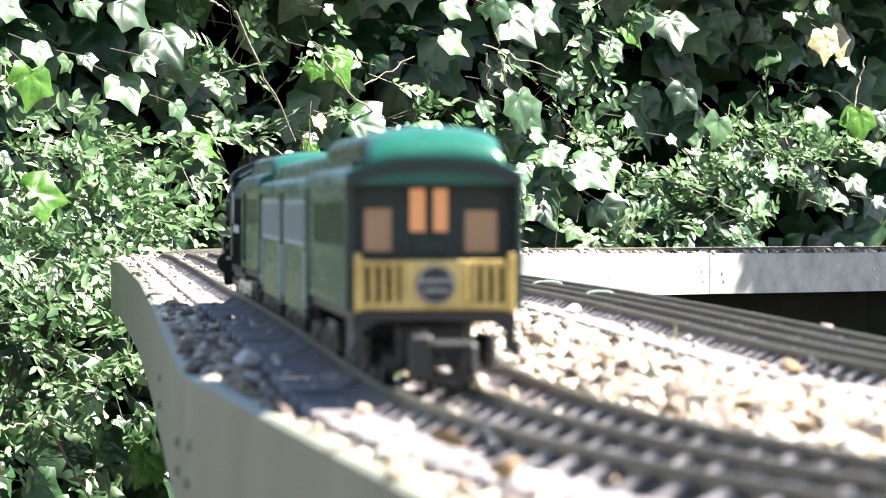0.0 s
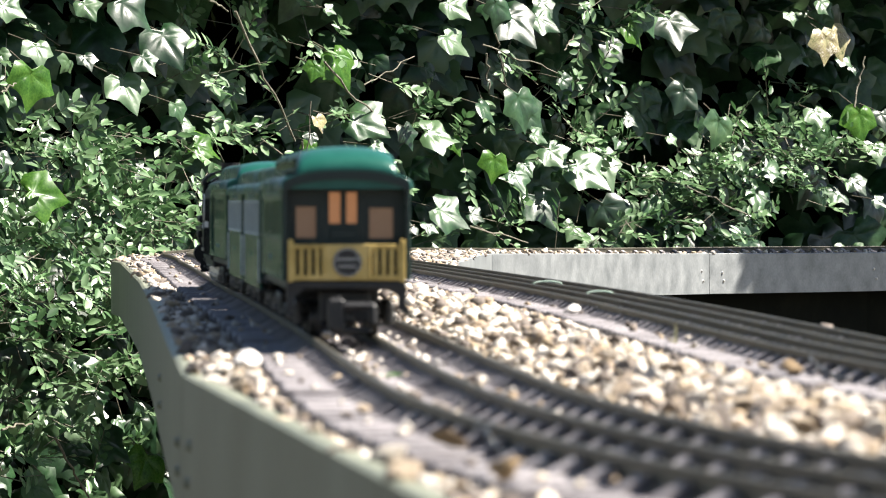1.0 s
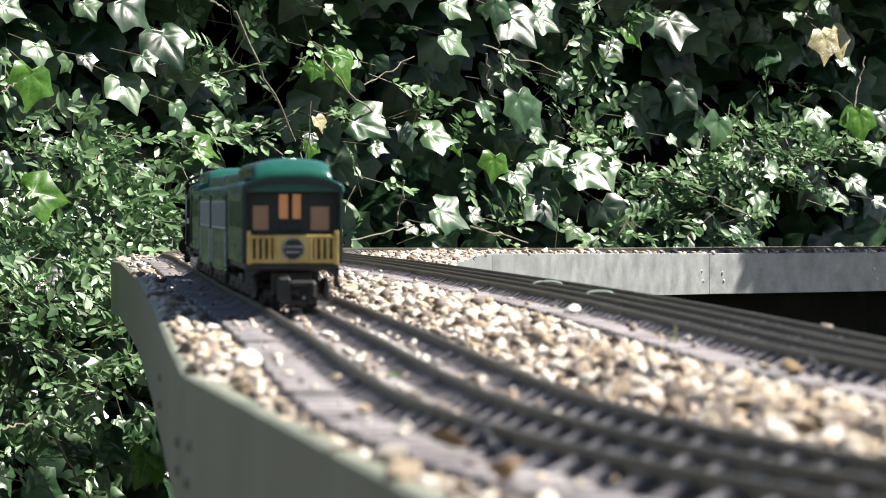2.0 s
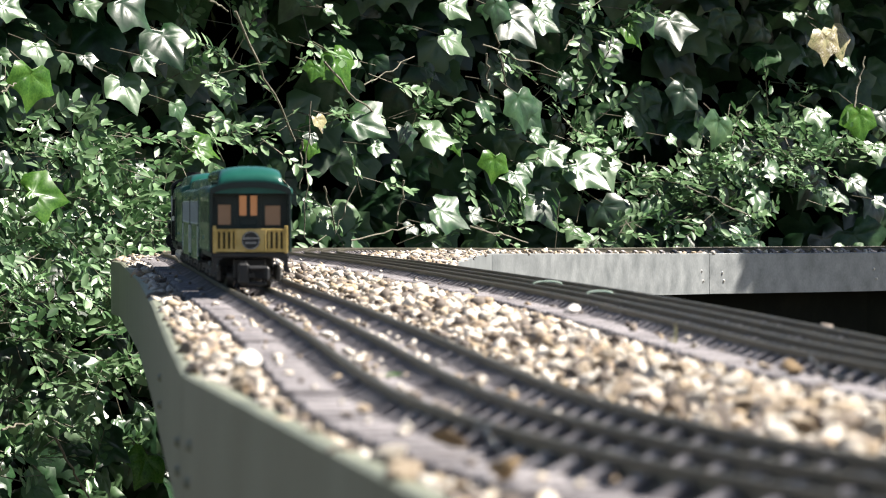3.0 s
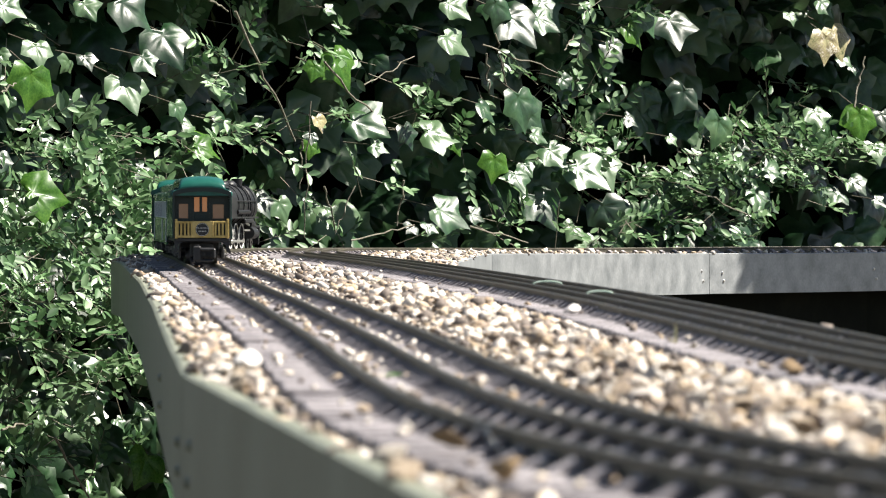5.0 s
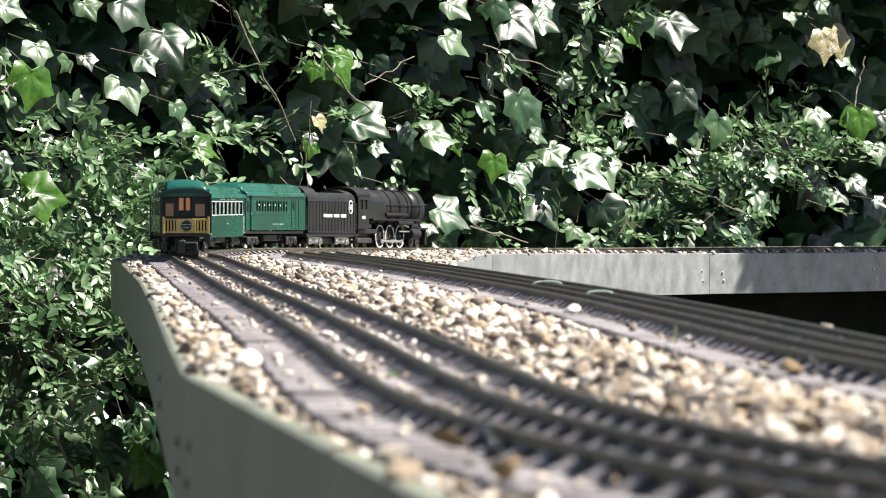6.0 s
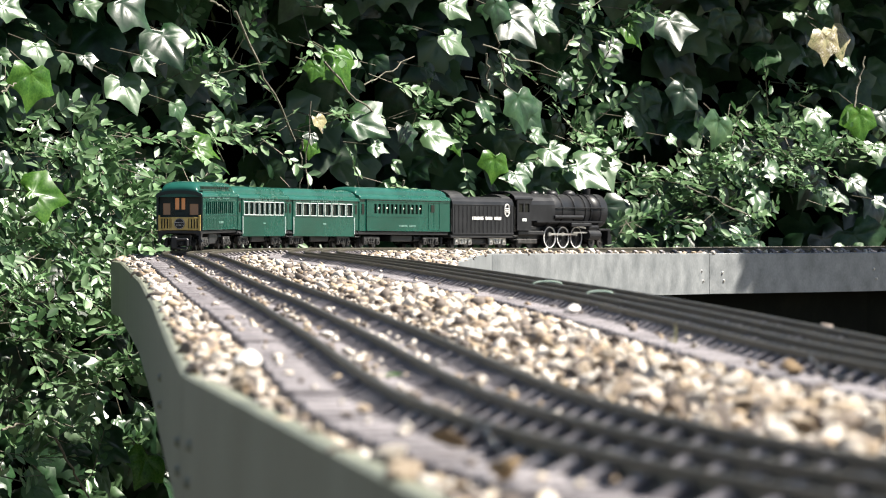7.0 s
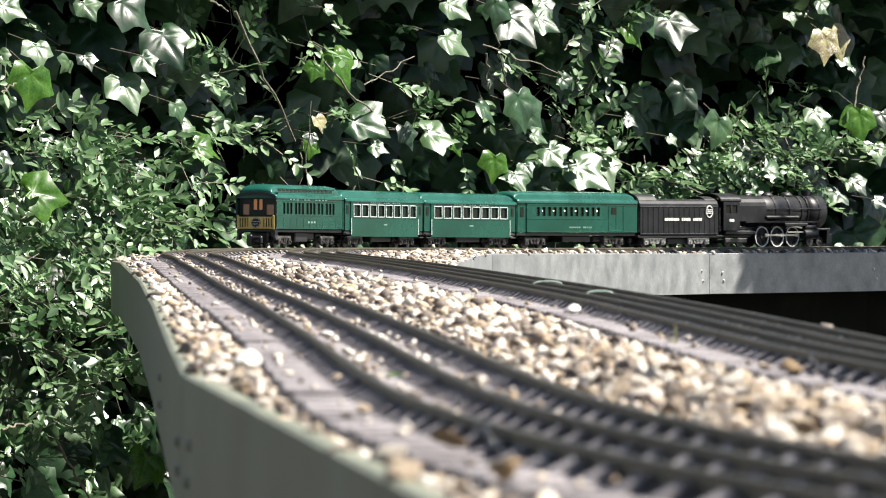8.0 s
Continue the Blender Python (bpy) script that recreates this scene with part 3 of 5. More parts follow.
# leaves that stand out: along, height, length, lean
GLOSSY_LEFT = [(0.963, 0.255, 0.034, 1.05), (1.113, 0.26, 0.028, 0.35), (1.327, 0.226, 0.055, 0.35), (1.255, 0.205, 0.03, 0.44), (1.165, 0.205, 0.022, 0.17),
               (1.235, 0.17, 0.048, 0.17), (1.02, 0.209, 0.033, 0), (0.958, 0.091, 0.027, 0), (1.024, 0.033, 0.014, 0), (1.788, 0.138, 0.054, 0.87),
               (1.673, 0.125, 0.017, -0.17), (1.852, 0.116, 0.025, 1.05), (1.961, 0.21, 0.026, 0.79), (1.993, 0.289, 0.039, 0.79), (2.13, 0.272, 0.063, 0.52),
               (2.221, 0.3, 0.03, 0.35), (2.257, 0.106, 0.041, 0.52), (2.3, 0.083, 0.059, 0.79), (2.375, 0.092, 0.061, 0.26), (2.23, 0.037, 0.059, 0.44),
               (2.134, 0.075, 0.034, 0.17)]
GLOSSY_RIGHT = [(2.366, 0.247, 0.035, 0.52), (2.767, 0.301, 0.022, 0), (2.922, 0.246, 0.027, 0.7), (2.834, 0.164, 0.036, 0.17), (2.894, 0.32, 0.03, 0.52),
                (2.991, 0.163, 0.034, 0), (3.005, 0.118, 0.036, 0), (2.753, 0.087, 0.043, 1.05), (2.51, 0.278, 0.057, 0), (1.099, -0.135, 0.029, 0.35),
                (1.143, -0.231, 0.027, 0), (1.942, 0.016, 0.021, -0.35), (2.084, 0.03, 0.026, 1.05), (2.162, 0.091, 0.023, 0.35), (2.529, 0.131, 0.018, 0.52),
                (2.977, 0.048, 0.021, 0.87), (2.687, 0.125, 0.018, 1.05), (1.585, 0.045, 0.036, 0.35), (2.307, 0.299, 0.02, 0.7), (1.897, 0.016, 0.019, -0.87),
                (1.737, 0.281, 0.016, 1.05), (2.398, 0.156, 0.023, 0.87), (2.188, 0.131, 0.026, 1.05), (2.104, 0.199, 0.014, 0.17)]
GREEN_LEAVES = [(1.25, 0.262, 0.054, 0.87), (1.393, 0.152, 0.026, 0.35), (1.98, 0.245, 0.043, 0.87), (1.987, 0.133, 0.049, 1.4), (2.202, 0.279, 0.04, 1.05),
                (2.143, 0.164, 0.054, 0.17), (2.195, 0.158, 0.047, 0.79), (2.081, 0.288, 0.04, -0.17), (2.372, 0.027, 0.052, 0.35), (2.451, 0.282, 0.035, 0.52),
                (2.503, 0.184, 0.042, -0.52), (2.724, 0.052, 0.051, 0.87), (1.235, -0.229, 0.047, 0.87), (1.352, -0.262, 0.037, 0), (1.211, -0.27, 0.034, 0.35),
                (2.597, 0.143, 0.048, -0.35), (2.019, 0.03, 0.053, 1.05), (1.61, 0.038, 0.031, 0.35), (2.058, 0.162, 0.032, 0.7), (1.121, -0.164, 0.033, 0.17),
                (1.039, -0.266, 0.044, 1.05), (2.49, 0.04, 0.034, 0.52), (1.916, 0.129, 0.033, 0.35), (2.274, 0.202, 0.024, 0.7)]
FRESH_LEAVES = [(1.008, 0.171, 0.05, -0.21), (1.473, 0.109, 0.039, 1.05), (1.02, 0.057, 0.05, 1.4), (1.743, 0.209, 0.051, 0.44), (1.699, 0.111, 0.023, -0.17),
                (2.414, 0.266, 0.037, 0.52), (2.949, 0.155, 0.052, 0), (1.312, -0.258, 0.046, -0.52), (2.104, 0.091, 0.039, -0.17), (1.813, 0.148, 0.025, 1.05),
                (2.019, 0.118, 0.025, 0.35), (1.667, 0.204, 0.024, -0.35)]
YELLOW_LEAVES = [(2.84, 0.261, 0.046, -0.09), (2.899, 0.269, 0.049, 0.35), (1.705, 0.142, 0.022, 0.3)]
# tufts of the small-leaved shrub: along, height, half width, half height, sprays
TUFTS_LOW = [(1.05, 0.116, 0.113, 0.031, 4), (1.21, 0.118, 0.107, 0.032, 4), (1.3, 0.087, 0.113, 0.032, 5), (1.44, 0.101, 0.075, 0.02, 2),
             (1.15, 0.054, 0.167, 0.025, 6), (1.33, 0.042, 0.147, 0.036, 9), (1.05, 0.005, 0.128, 0.028, 6), (1.21, -0.009, 0.164, 0.025, 6),
             (1.4, 0.002, 0.076, 0.026, 3), (1.11, -0.052, 0.182, 0.031, 8), (1.01, -0.062, 0.064, 0.025, 2), (1.22, -0.086, 0.091, 0.025, 2),
             (1.11, -0.108, 0.09, 0.025, 2), (1.25, -0.137, 0.09, 0.026, 3), (1.13, -0.152, 0.075, 0.019, 2), (1.06, -0.224, 0.07, 0.022, 2),
             (1.01, -0.222, 0.051, 0.018, 2), (1.28, -0.158, 0.059, 0.019, 2)]
TUFTS_MIDDLE = [(1.59, 0.263, 0.076, 0.027, 3), (1.62, 0.217, 0.088, 0.024, 3), (1.47, 0.22, 0.076, 0.02, 2), (1.54, 0.198, 0.05, 0.02, 2),
                (1.55, 0.145, 0.035, 0.033, 2), (1.6, 0.119, 0.063, 0.017, 2), (1.76, 0.279, 0.089, 0.021, 2), (1.74, 0.24, 0.051, 0.034, 2),
                (1.84, 0.225, 0.057, 0.028, 2), (1.8, 0.159, 0.076, 0.021, 2), (2.02, 0.158, 0.077, 0.018, 2), (1.95, 0.175, 0.077, 0.011, 2),
                (2.11, 0.113, 0.078, 0.036, 2), (1.65, 0.028, 0.076, 0.027, 3), (1.79, 0.082, 0.044, 0.021, 2), (1.76, 0.007, 0.101, 0.012, 2)]
TUFTS_HIGH = [(2.38, 0.305, 0.058, 0.019, 2), (2.36, 0.211, 0.078, 0.026, 2), (2.34, 0.167, 0.065, 0.03, 2), (2.37, 0.133, 0.065, 0.022, 2),
              (2.52, 0.086, 0.078, 0.027, 3), (2.6, 0.101, 0.065, 0.038, 3), (2.66, 0.044, 0.073, 0.035, 3), (2.73, 0.001, 0.053, 0.031, 2),
              (2.68, 0.121, 0.053, 0.015, 2), (2.74, 0.16, 0.074, 0.031, 3), (2.79, 0.126, 0.08, 0.031, 4), (2.85, 0.111, 0.082, 0.035, 3),
              (2.19, 0.03, 0.17, 0.029, 4), (2.46, 0.025, 0.091, 0.03, 3), (2.94, 0.143, 0.055, 0.02, 2),
              (2, 0.009, 0.116, 0.013, 2), (2.24, 0.202, 0.053, 0.044, 2)]
# bare stems: along and height of both ends
STEMS = [(1.416, 0.287, 1.482, 0.272), (1.482, 0.272, 1.638, 0.122), (1.638, 0.122, 1.645, 0.065), (1.651, 0.17, 1.652, 0.007), (2.056, 0.237, 2.072, 0.187),
         (2.072, 0.263, 2.115, 0.199), (1.689, 0.068, 1.728, 0.014), (1.753, 0.069, 1.728, 0.01), (1.868, 0.076, 1.868, 0.02), (1.747, 0.003, 1.907, 0.021),
         (0.924, -0.193, 0.997, -0.19), (1.021, -0.206, 1.129, -0.277), (2.914, 0.182, 2.956, 0.254), (0.924, 0.166, 0.964, 0.177),
         (2.017, 0.019, 2.167, -0.003), (1.772, 0.192, 1.907, 0.23), (1.689, 0.218, 1.849, 0.135), (2.043, 0.248, 2.239, 0.216), (2.699, 0.024, 2.535, 0.07),
         (2.239, 0.245, 2.279, 0.268)]


def fullness(u, z):
    """1 where the hedge is thick, near 0 in its hollows."""
    f = np.ones(len(u))
    for a, b, r in VOIDS:
        f *= 1 - 0.88 * np.exp(-(((u - a) / r) ** 2 + ((z - b) / r) ** 2) ** 1.5)
    return f


def shade_crest_edge(u):
    """How far the unseen leafy crest, added for shade, leans out over the face."""
    return np.interp(u, (0.3, 1.2, 1.5, 1.75, 2.0, 2.2, 2.4, 2.6, 2.85, 3.1), (0.08, 0.12, 0.14, 0.15, 0.13, 0.07, 0.13, 0.17, 0.13, 0.12))


def build_hedge():
    r = np.random.default_rng(23)
    hedge = thing("ivy_hedge", "dense hedge of ivy and small-leaved shrub in dappled sun", "hedge", kind="stuff")
    # near-black backing sheet: the shade between the leaves is put into its colour
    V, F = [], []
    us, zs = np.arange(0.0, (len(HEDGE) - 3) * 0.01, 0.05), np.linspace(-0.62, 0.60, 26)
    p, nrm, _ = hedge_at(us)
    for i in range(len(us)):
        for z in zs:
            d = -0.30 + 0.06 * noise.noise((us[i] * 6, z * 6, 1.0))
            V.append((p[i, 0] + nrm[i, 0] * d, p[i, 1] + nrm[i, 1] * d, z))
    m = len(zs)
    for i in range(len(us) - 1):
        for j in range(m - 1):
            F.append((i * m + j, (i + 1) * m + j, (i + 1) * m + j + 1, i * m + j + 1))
    inner = joined("inner_thicket", np.array(V), np.array(F), M_HEDGE_SHADE, hedge)
    inner["label"] = "near-black sheet standing for the shade inside the hedge"

    # woody stems
    def spot(u, z, d):
        q, nn, _ = hedge_at([u])
        return (q[0, 0] + nn[0, 0] * d, q[0, 1] + nn[0, 1] * d, z)
    for k, (u0, z0, u1, z1) in enumerate(STEMS):
        bm = B()
        w = (0.0015, 0.0011, 0.0013, 0.0009)[k % 4] * (1.7 if k in (1, 11) else 1.0)
        stem(bm, spot(u0, z0, 0.10), spot(u1, z1, 0.09), w, w * 0.7, 0.010, 8, k)
        part("stem", bm, M_TWIG, hedge, "thin bare woody stem" if k < 5 else "")

    # small leaves: sprays of opposite pairs along a twig, ending in a rosette
    uu, zz, oo = [], [], []
    for a, b, ra, rb, k in TUFTS_LOW + TUFTS_MIDDLE + TUFTS_HIGH:
        k = max(1, int(k * (3.5 if a < 1.42 else 1.8 if a < 2.3 else 4.6)))
        uu.append(a + ra * np.clip(r.normal(0, 0.55, k), -1.15, 1.15))
        zz.append(b + rb * np.clip(r.normal(0, 0.60, k), -1.2, 1.2) - 0.006)
        oo.append(r.uniform(0.00, 0.10, k))
    k = 150      # a thin scatter everywhere, set back
    uu.append(r.uniform(0.35, 3.1, k)); zz.append(r.uniform(-0.50, 0.34, k)); oo.append(r.uniform(-0.20, -0.02, k))
    k = 160      # beyond the tufts on both flanks
    uu.append(r.uniform(0.35, 0.95, k)); zz.append(r.uniform(-0.50, 0.34, k)); oo.append(r.uniform(-0.04, 0.08, k))
    u, z, out = np.concatenate(uu), np.concatenate(zz), np.concatenate(oo)
    n = len(u)
    p, nn, tt = hedge_at(u)
    base = np.concatenate([p + nn * out[:, None], z[:, None]], 1)
    n3, t3 = facing(nn)
    upz = np.array([0, 0, 1.0])
    to = np.array(_to)
    way = n3 * r.uniform(0.1, 0.7, (n, 1)) + t3 * r.normal(0.1, 0.75, (n, 1)) + upz * r.normal(0.10, 0.50, (n, 1))
    way /= np.linalg.norm(way, axis=1)[:, None]
    face = n3 * 0.50 + upz * 0.50 + to * 0.60 + r.normal(0, 0.30, (n, 3))
    face -= way * np.einsum("ij,ij->i", face, way)[:, None]
    face /= np.linalg.norm(face, axis=1)[:, None]
    side = np.cross(way, face)
    long = r.uniform(0.030, 0.060, n)
    pos, axis, normal, size = [], [], [], []
    for k in range(10):
        q = 1 if k % 2 else -1
        f = 0.12 + 0.88 * (k // 2) / 4
        spread = 0.95 - 0.50 * max(0.0, f - 0.6) / 0.4
        pos.append(base + way * (long * f)[:, None] + face * r.normal(0, 0.002, (n, 1)))
        axis.append(side * q * spread + way * r.uniform(0.30, 0.85, (n, 1)) + face * r.normal(0.12, 0.22, (n, 1)))
        normal.append(face + r.normal(0, 0.26, (n, 3)))
        size.append(r.uniform(0.0125, 0.0220, n) * (1.0 - 0.25 * abs(f - 0.55)))
    pos, axis, normal, size = (np.concatenate(x) for x in (pos, axis, normal, size))
    V, F = leaf_arrays(LANCE, pos, axis, normal, size, r.uniform(0.05, 0.30, len(pos)), r.uniform(0.0, 0.25, len(pos)))
    ob = joined("small_leaves", V.reshape(-1, 3), F.reshape(-1, 3), M_SMALL, hedge)
    tagged(ob, "small pale green oval shrub leaves in sprays", kind="stuff")
    # the twigs that carry them, three-sided
    ring3 = np.array([(math.cos(k * 2.094), math.sin(k * 2.094)) for k in range(3)])
    root = base - way * 0.025 - n3 * 0.01
    ends = np.stack([root, base + way * long[:, None]], 1)
    V = np.zeros((n, 6, 3))
    for e, rad in ((0, 0.0007), (1, 0.0004)):
        for k in range(3):
            V[:, e * 3 + k] = ends[:, e] + (side * ring3[k, 0] + face * ring3[k, 1]) * rad
    F = np.array([(0, 1, 4, 3), (1, 2, 5, 4), (2, 0, 3, 5)])[None] + 6 * np.arange(n)[:, None, None]
    tagged(joined("twigs", V.reshape(-1, 3), F.reshape(-1, 4), M_TWIG, hedge), "fine woody twigs of the shrub", kind="stuff")

    # ivy set back in the shade, a few leaves between, and the added shading crest that leans out above
    N, N2, N3 = 2700, 280, 2700
    u = np.concatenate([r.uniform(0.35, 3.6, N), r.uniform(0.35, 3.2, N2), r.uniform(0.30, 3.6, N3)])
    z = np.concatenate([r.uniform(-0.55, 0.50, N), r.uniform(-0.50, 0.40, N2), r.uniform(0.41, 0.58, N3)])
    out = np.concatenate([r.uniform(-0.27, -0.09, N), r.uniform(-0.09, 0.05, N2), np.zeros(N3)])
    ragged = np.array([noise.noise((a * 9, 4.0, 0.0)) for a in u[N + N2:]]) * 0.07
    out[N + N2:] = -0.30 + (0.30 + shade_crest_edge(u[N + N2:]) + ragged) * r.random(N3) ** 0.8
    full = np.where(out < -0.09, np.maximum(fullness(u, z), 0.35), fullness(u, z))
    full[N + N2:] = 1.0
    keep = r.random(len(u)) < full
    crest = (np.arange(len(u)) >= N + N2)[keep]
    u, z, out = u[keep], z[keep], out[keep]
    p, nn, tt = hedge_at(u)
    base = np.concatenate([p + nn * out[:, None], z[:, None]], 1)
    n3, t3 = facing(nn)
    axis = -upz * r.uniform(0.25, 1.0, (len(u), 1)) + n3 * r.uniform(0.0, 0.6, (len(u), 1)) + t3 * r.normal(0, 0.5, (len(u), 1))
    normal = n3 * 0.9 + upz * r.uniform(0.0, 0.8, (len(u), 1)) + t3 * r.normal(-0.1, 0.55, (len(u), 1))
    normal[crest] += upz * 1.6
    axis[crest] += n3[crest] * 1.2
    size = np.where(out > -0.09, 0.016 + 0.030 * r.random(len(u)) ** 1.6, 0.034 + 0.040 * r.random(len(u)))
    size[crest] = r.uniform(0.035, 0.065, crest.sum())
    r2 = np.random.default_rng(77)
    half = to + np.array([0, -1.0, 0])
    half /= np.linalg.norm(half)
    normal = normal + r2.normal(0, 0.16, (len(u), 3))
    V, F = ivy_arrays(base, axis, normal, size, r.uniform(-0.05, 0.25, len(u)), r.uniform(0.0, 0.30, len(u)), r2)
    own = np.flatnonzero((out > -0.09) & ~crest & (u > 0.9) & (u < 3.0) & (z > -0.30) & (z < 0.36))[:200]
    mass = np.setdiff1d(np.arange(len(u)), own)
    kk = V.shape[1]
    F0 = F[0]
    for i in own:
        joined("ivy_leaf", V[i], F0, M_IVY, hedge, True)
    V2 = V[mass]
    F2 = F0[None] + kk * np.arange(len(mass))[:, None, None]
    ob = joined("ivy_leaves", V2.reshape(-1, 3), F2.reshape(-1, 3), M_IVYS, hedge, True)
    tagged(ob, "glossy dark green lobed ivy leaves", kind="stuff")
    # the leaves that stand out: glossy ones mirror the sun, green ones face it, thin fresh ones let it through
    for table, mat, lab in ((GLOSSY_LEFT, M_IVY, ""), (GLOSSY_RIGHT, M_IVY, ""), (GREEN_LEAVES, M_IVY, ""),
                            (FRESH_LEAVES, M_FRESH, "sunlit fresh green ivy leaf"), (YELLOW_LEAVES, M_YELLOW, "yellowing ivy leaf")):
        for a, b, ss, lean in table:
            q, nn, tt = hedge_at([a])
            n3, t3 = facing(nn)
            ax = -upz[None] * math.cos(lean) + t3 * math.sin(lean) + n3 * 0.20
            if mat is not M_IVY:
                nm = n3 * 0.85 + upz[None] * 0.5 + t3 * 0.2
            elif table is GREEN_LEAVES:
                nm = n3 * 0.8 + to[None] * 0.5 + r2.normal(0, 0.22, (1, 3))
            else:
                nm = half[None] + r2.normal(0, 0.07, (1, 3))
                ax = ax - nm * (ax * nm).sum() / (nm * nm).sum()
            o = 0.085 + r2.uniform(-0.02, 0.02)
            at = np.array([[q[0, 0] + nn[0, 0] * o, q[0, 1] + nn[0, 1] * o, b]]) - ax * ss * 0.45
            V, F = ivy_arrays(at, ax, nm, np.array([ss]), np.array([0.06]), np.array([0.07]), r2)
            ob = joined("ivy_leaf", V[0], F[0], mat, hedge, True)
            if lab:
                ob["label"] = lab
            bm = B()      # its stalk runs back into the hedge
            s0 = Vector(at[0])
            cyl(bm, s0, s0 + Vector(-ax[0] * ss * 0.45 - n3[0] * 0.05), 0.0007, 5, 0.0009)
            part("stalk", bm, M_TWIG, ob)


def sprays(name, c, rad, m, r, parent, label):
    """Hanging clumps of leaves round the given centres."""
    ii = np.repeat(np.arange(len(c)), m)
    d = r.normal(size=(len(ii), 3))
    d /= np.linalg.norm(d, axis=1)[:, None]
    pos = c[ii] + d * rad[ii][:, None] * r.random((len(ii), 1)) ** 0.4
    V, F = leaf_arrays(LANCE, pos, d + r.normal(0, 0.6, d.shape), r.normal(0, 0.6, d.shape) + np.array((0.4, 0, 0.8)), r.uniform(0.025, 0.045, len(ii)), np.full(len(ii), 0.2), np.full(len(ii), 0.2))
    tagged(joined(name, V.reshape(-1, 3), F.reshape(-1, 3), M_SMALL, parent), label, kind="stuff")


def build_shade_tree():
    """An unseen tree beside the opening, added so its bough shades the far deck."""
    r = np.random.default_rng(6)
    tree = thing("tree", "unseen garden tree added to shade the far deck", "tree")
    to = np.array(_to)
    k = 84
    f = np.linspace(0.0, 1.0, k)
    w = r.uniform(0.0, 0.16, k)
    c = np.stack([0.414 + 0.62 * f + 0.07 * w, 6.31 + 0.52 * f + w, r.uniform(-0.05, 0.05, k)], 1) + to * r.uniform(1.0, 1.25, (k, 1))
    sprays("crown", c, np.full(k, 0.065), 110, r, tree, "dense green leaf crown")
    bm = B()
    stem(bm, (1.95, 6.10, -0.62), (1.45, 6.45, 0.95), 0.045, 0.020, 0.10, 10, 4)
    for j in range(0, k, 3):
        stem(bm, Vector((1.45 + 0.02 * (j % 9), 6.42, 0.95 - 0.01 * (j % 7))), Vector(c[j]), 0.006, 0.002, 0.04, 6, 20 + j)
    part("trunk", bm, M_BARK, tree, "brown woody trunk with thin limbs")


def build_oddments():
    # pale and tan larger stones lying on the ties and along the line: plan place, radius
    meshes = [stone_mesh(40 + k) for k in range(5)]
    r = random.Random(9)
    for k, (x, y, s) in enumerate(((-0.0665, 1.655, 0.0062), (0.002, 1.11, 0.0055), (-0.0027, 1.67, 0.0034), (0.0222, 1.292, 0.0031), (-0.0464, 2.0, 0.0042), (0.0632, 2.46, 0.0048),
                                   (0.0772, 2.46, 0.0050), (0.012, 1.00, 0.0052), (-0.0205, 1.30, 0.0035), (0.0215, 1.24, 0.0030), (0.112, 1.60, 0.0046), (0.152, 1.80, 0.0042), (-0.008, 1.40, 0.0030))):
        ob = new("loose_stone", meshes[k % 5])
        ob.matrix_basis = Matrix.LocRotScale((x, y, -0.0058 + s * 0.5), Euler((r.uniform(-0.3, 0.3), r.uniform(-0.3, 0.3), r.uniform(0, 6))), (s * 1.2, s, s * 0.62))
        if k in (1, 7, 10):
            ob.data = ob.data.copy()
            ob.data.materials[0] = M_TANSTONE
        elif k in (0, 2, 3, 4, 5, 6):
            ob.data = ob.data.copy()
            ob.data.materials[0] = M_PALE
        tagged(ob, "larger brown broken stone lying by the rails" if k in (1, 7, 10) else "larger pale broken stone lying by the rails", "stone", "loose stones")
    for pts in ([(0.0075, 1.120, -0.001), (0.0095, 1.115, -0.0012), (0.0108, 1.10, -0.0035), (0.0130, 1.085, -0.0048), (0.0175, 1.075, -0.0046), (0.0205, 1.08, -0.0042)],
                [(0.1195, 1.620, -0.001), (0.1205, 1.60, -0.003), (0.1225, 1.56, -0.005), (0.1250, 1.53, -0.005)]):
        bm = B()
        for a, b in zip(pts[:-1], pts[1:]):
            cyl(bm, a, b, 0.0007, 8)
        tagged(part("feeder_wire", bm, M_GREY, smooth=True), "thin grey feeder wire clipped to a rail", "wire", "feeder wires")
    for x, y, w in ((0.0640, 3.05, 0.009), (0.0860, 2.72, 0.0075)):
        bm = B()
        pts = [(x + w * math.cos(math.pi * k / 20), y, -0.001 + 0.0020 * math.sin(math.pi * k / 20)) for k in range(21)]
        for a, b in zip(pts[:-1], pts[1:]):
            cyl(bm, a, b, 0.0006, 8)
        tagged(part("wire_loop", bm, M_WIREGREEN, smooth=True), "small loop of pale green wire over a rail", "wire", "feeder wires")
    pos = np.array([[0.0919, 1.967, -0.0070], [0.0919, 1.969, -0.0070]])
    V, F = leaf_arrays([(0.0, 0.0), (-0.07, 0.2), (-0.06, 0.6), (0.0, 1.0), (0.06, 0.6), (0.07, 0.2)], pos, np.array([[0.1, 0, 1.0], [-0.35, 0, 0.6]]), np.array([[0.3, -1.0, 0], [0, -1.0, 0.3]]),
                       np.array([0.0095, 0.005]), np.array([0.2, 0.2]), np.array([0.25, 0.2]))
    tagged(joined("weed_sprout", V.reshape(-1, 3), F.reshape(-1, 3), M_YELLOW), "small pale yellow-green weed sprout in the gravel", "weed")
    V, F = leaf_arrays(LANCE, np.array([[-0.0185, 1.575, -0.0052]]), np.array([[0.9, 0.3, 0.15]]), np.array([[0, -0.3, 1.0]]), np.array([0.0062]), np.array([0.15]), np.array([0.1]))
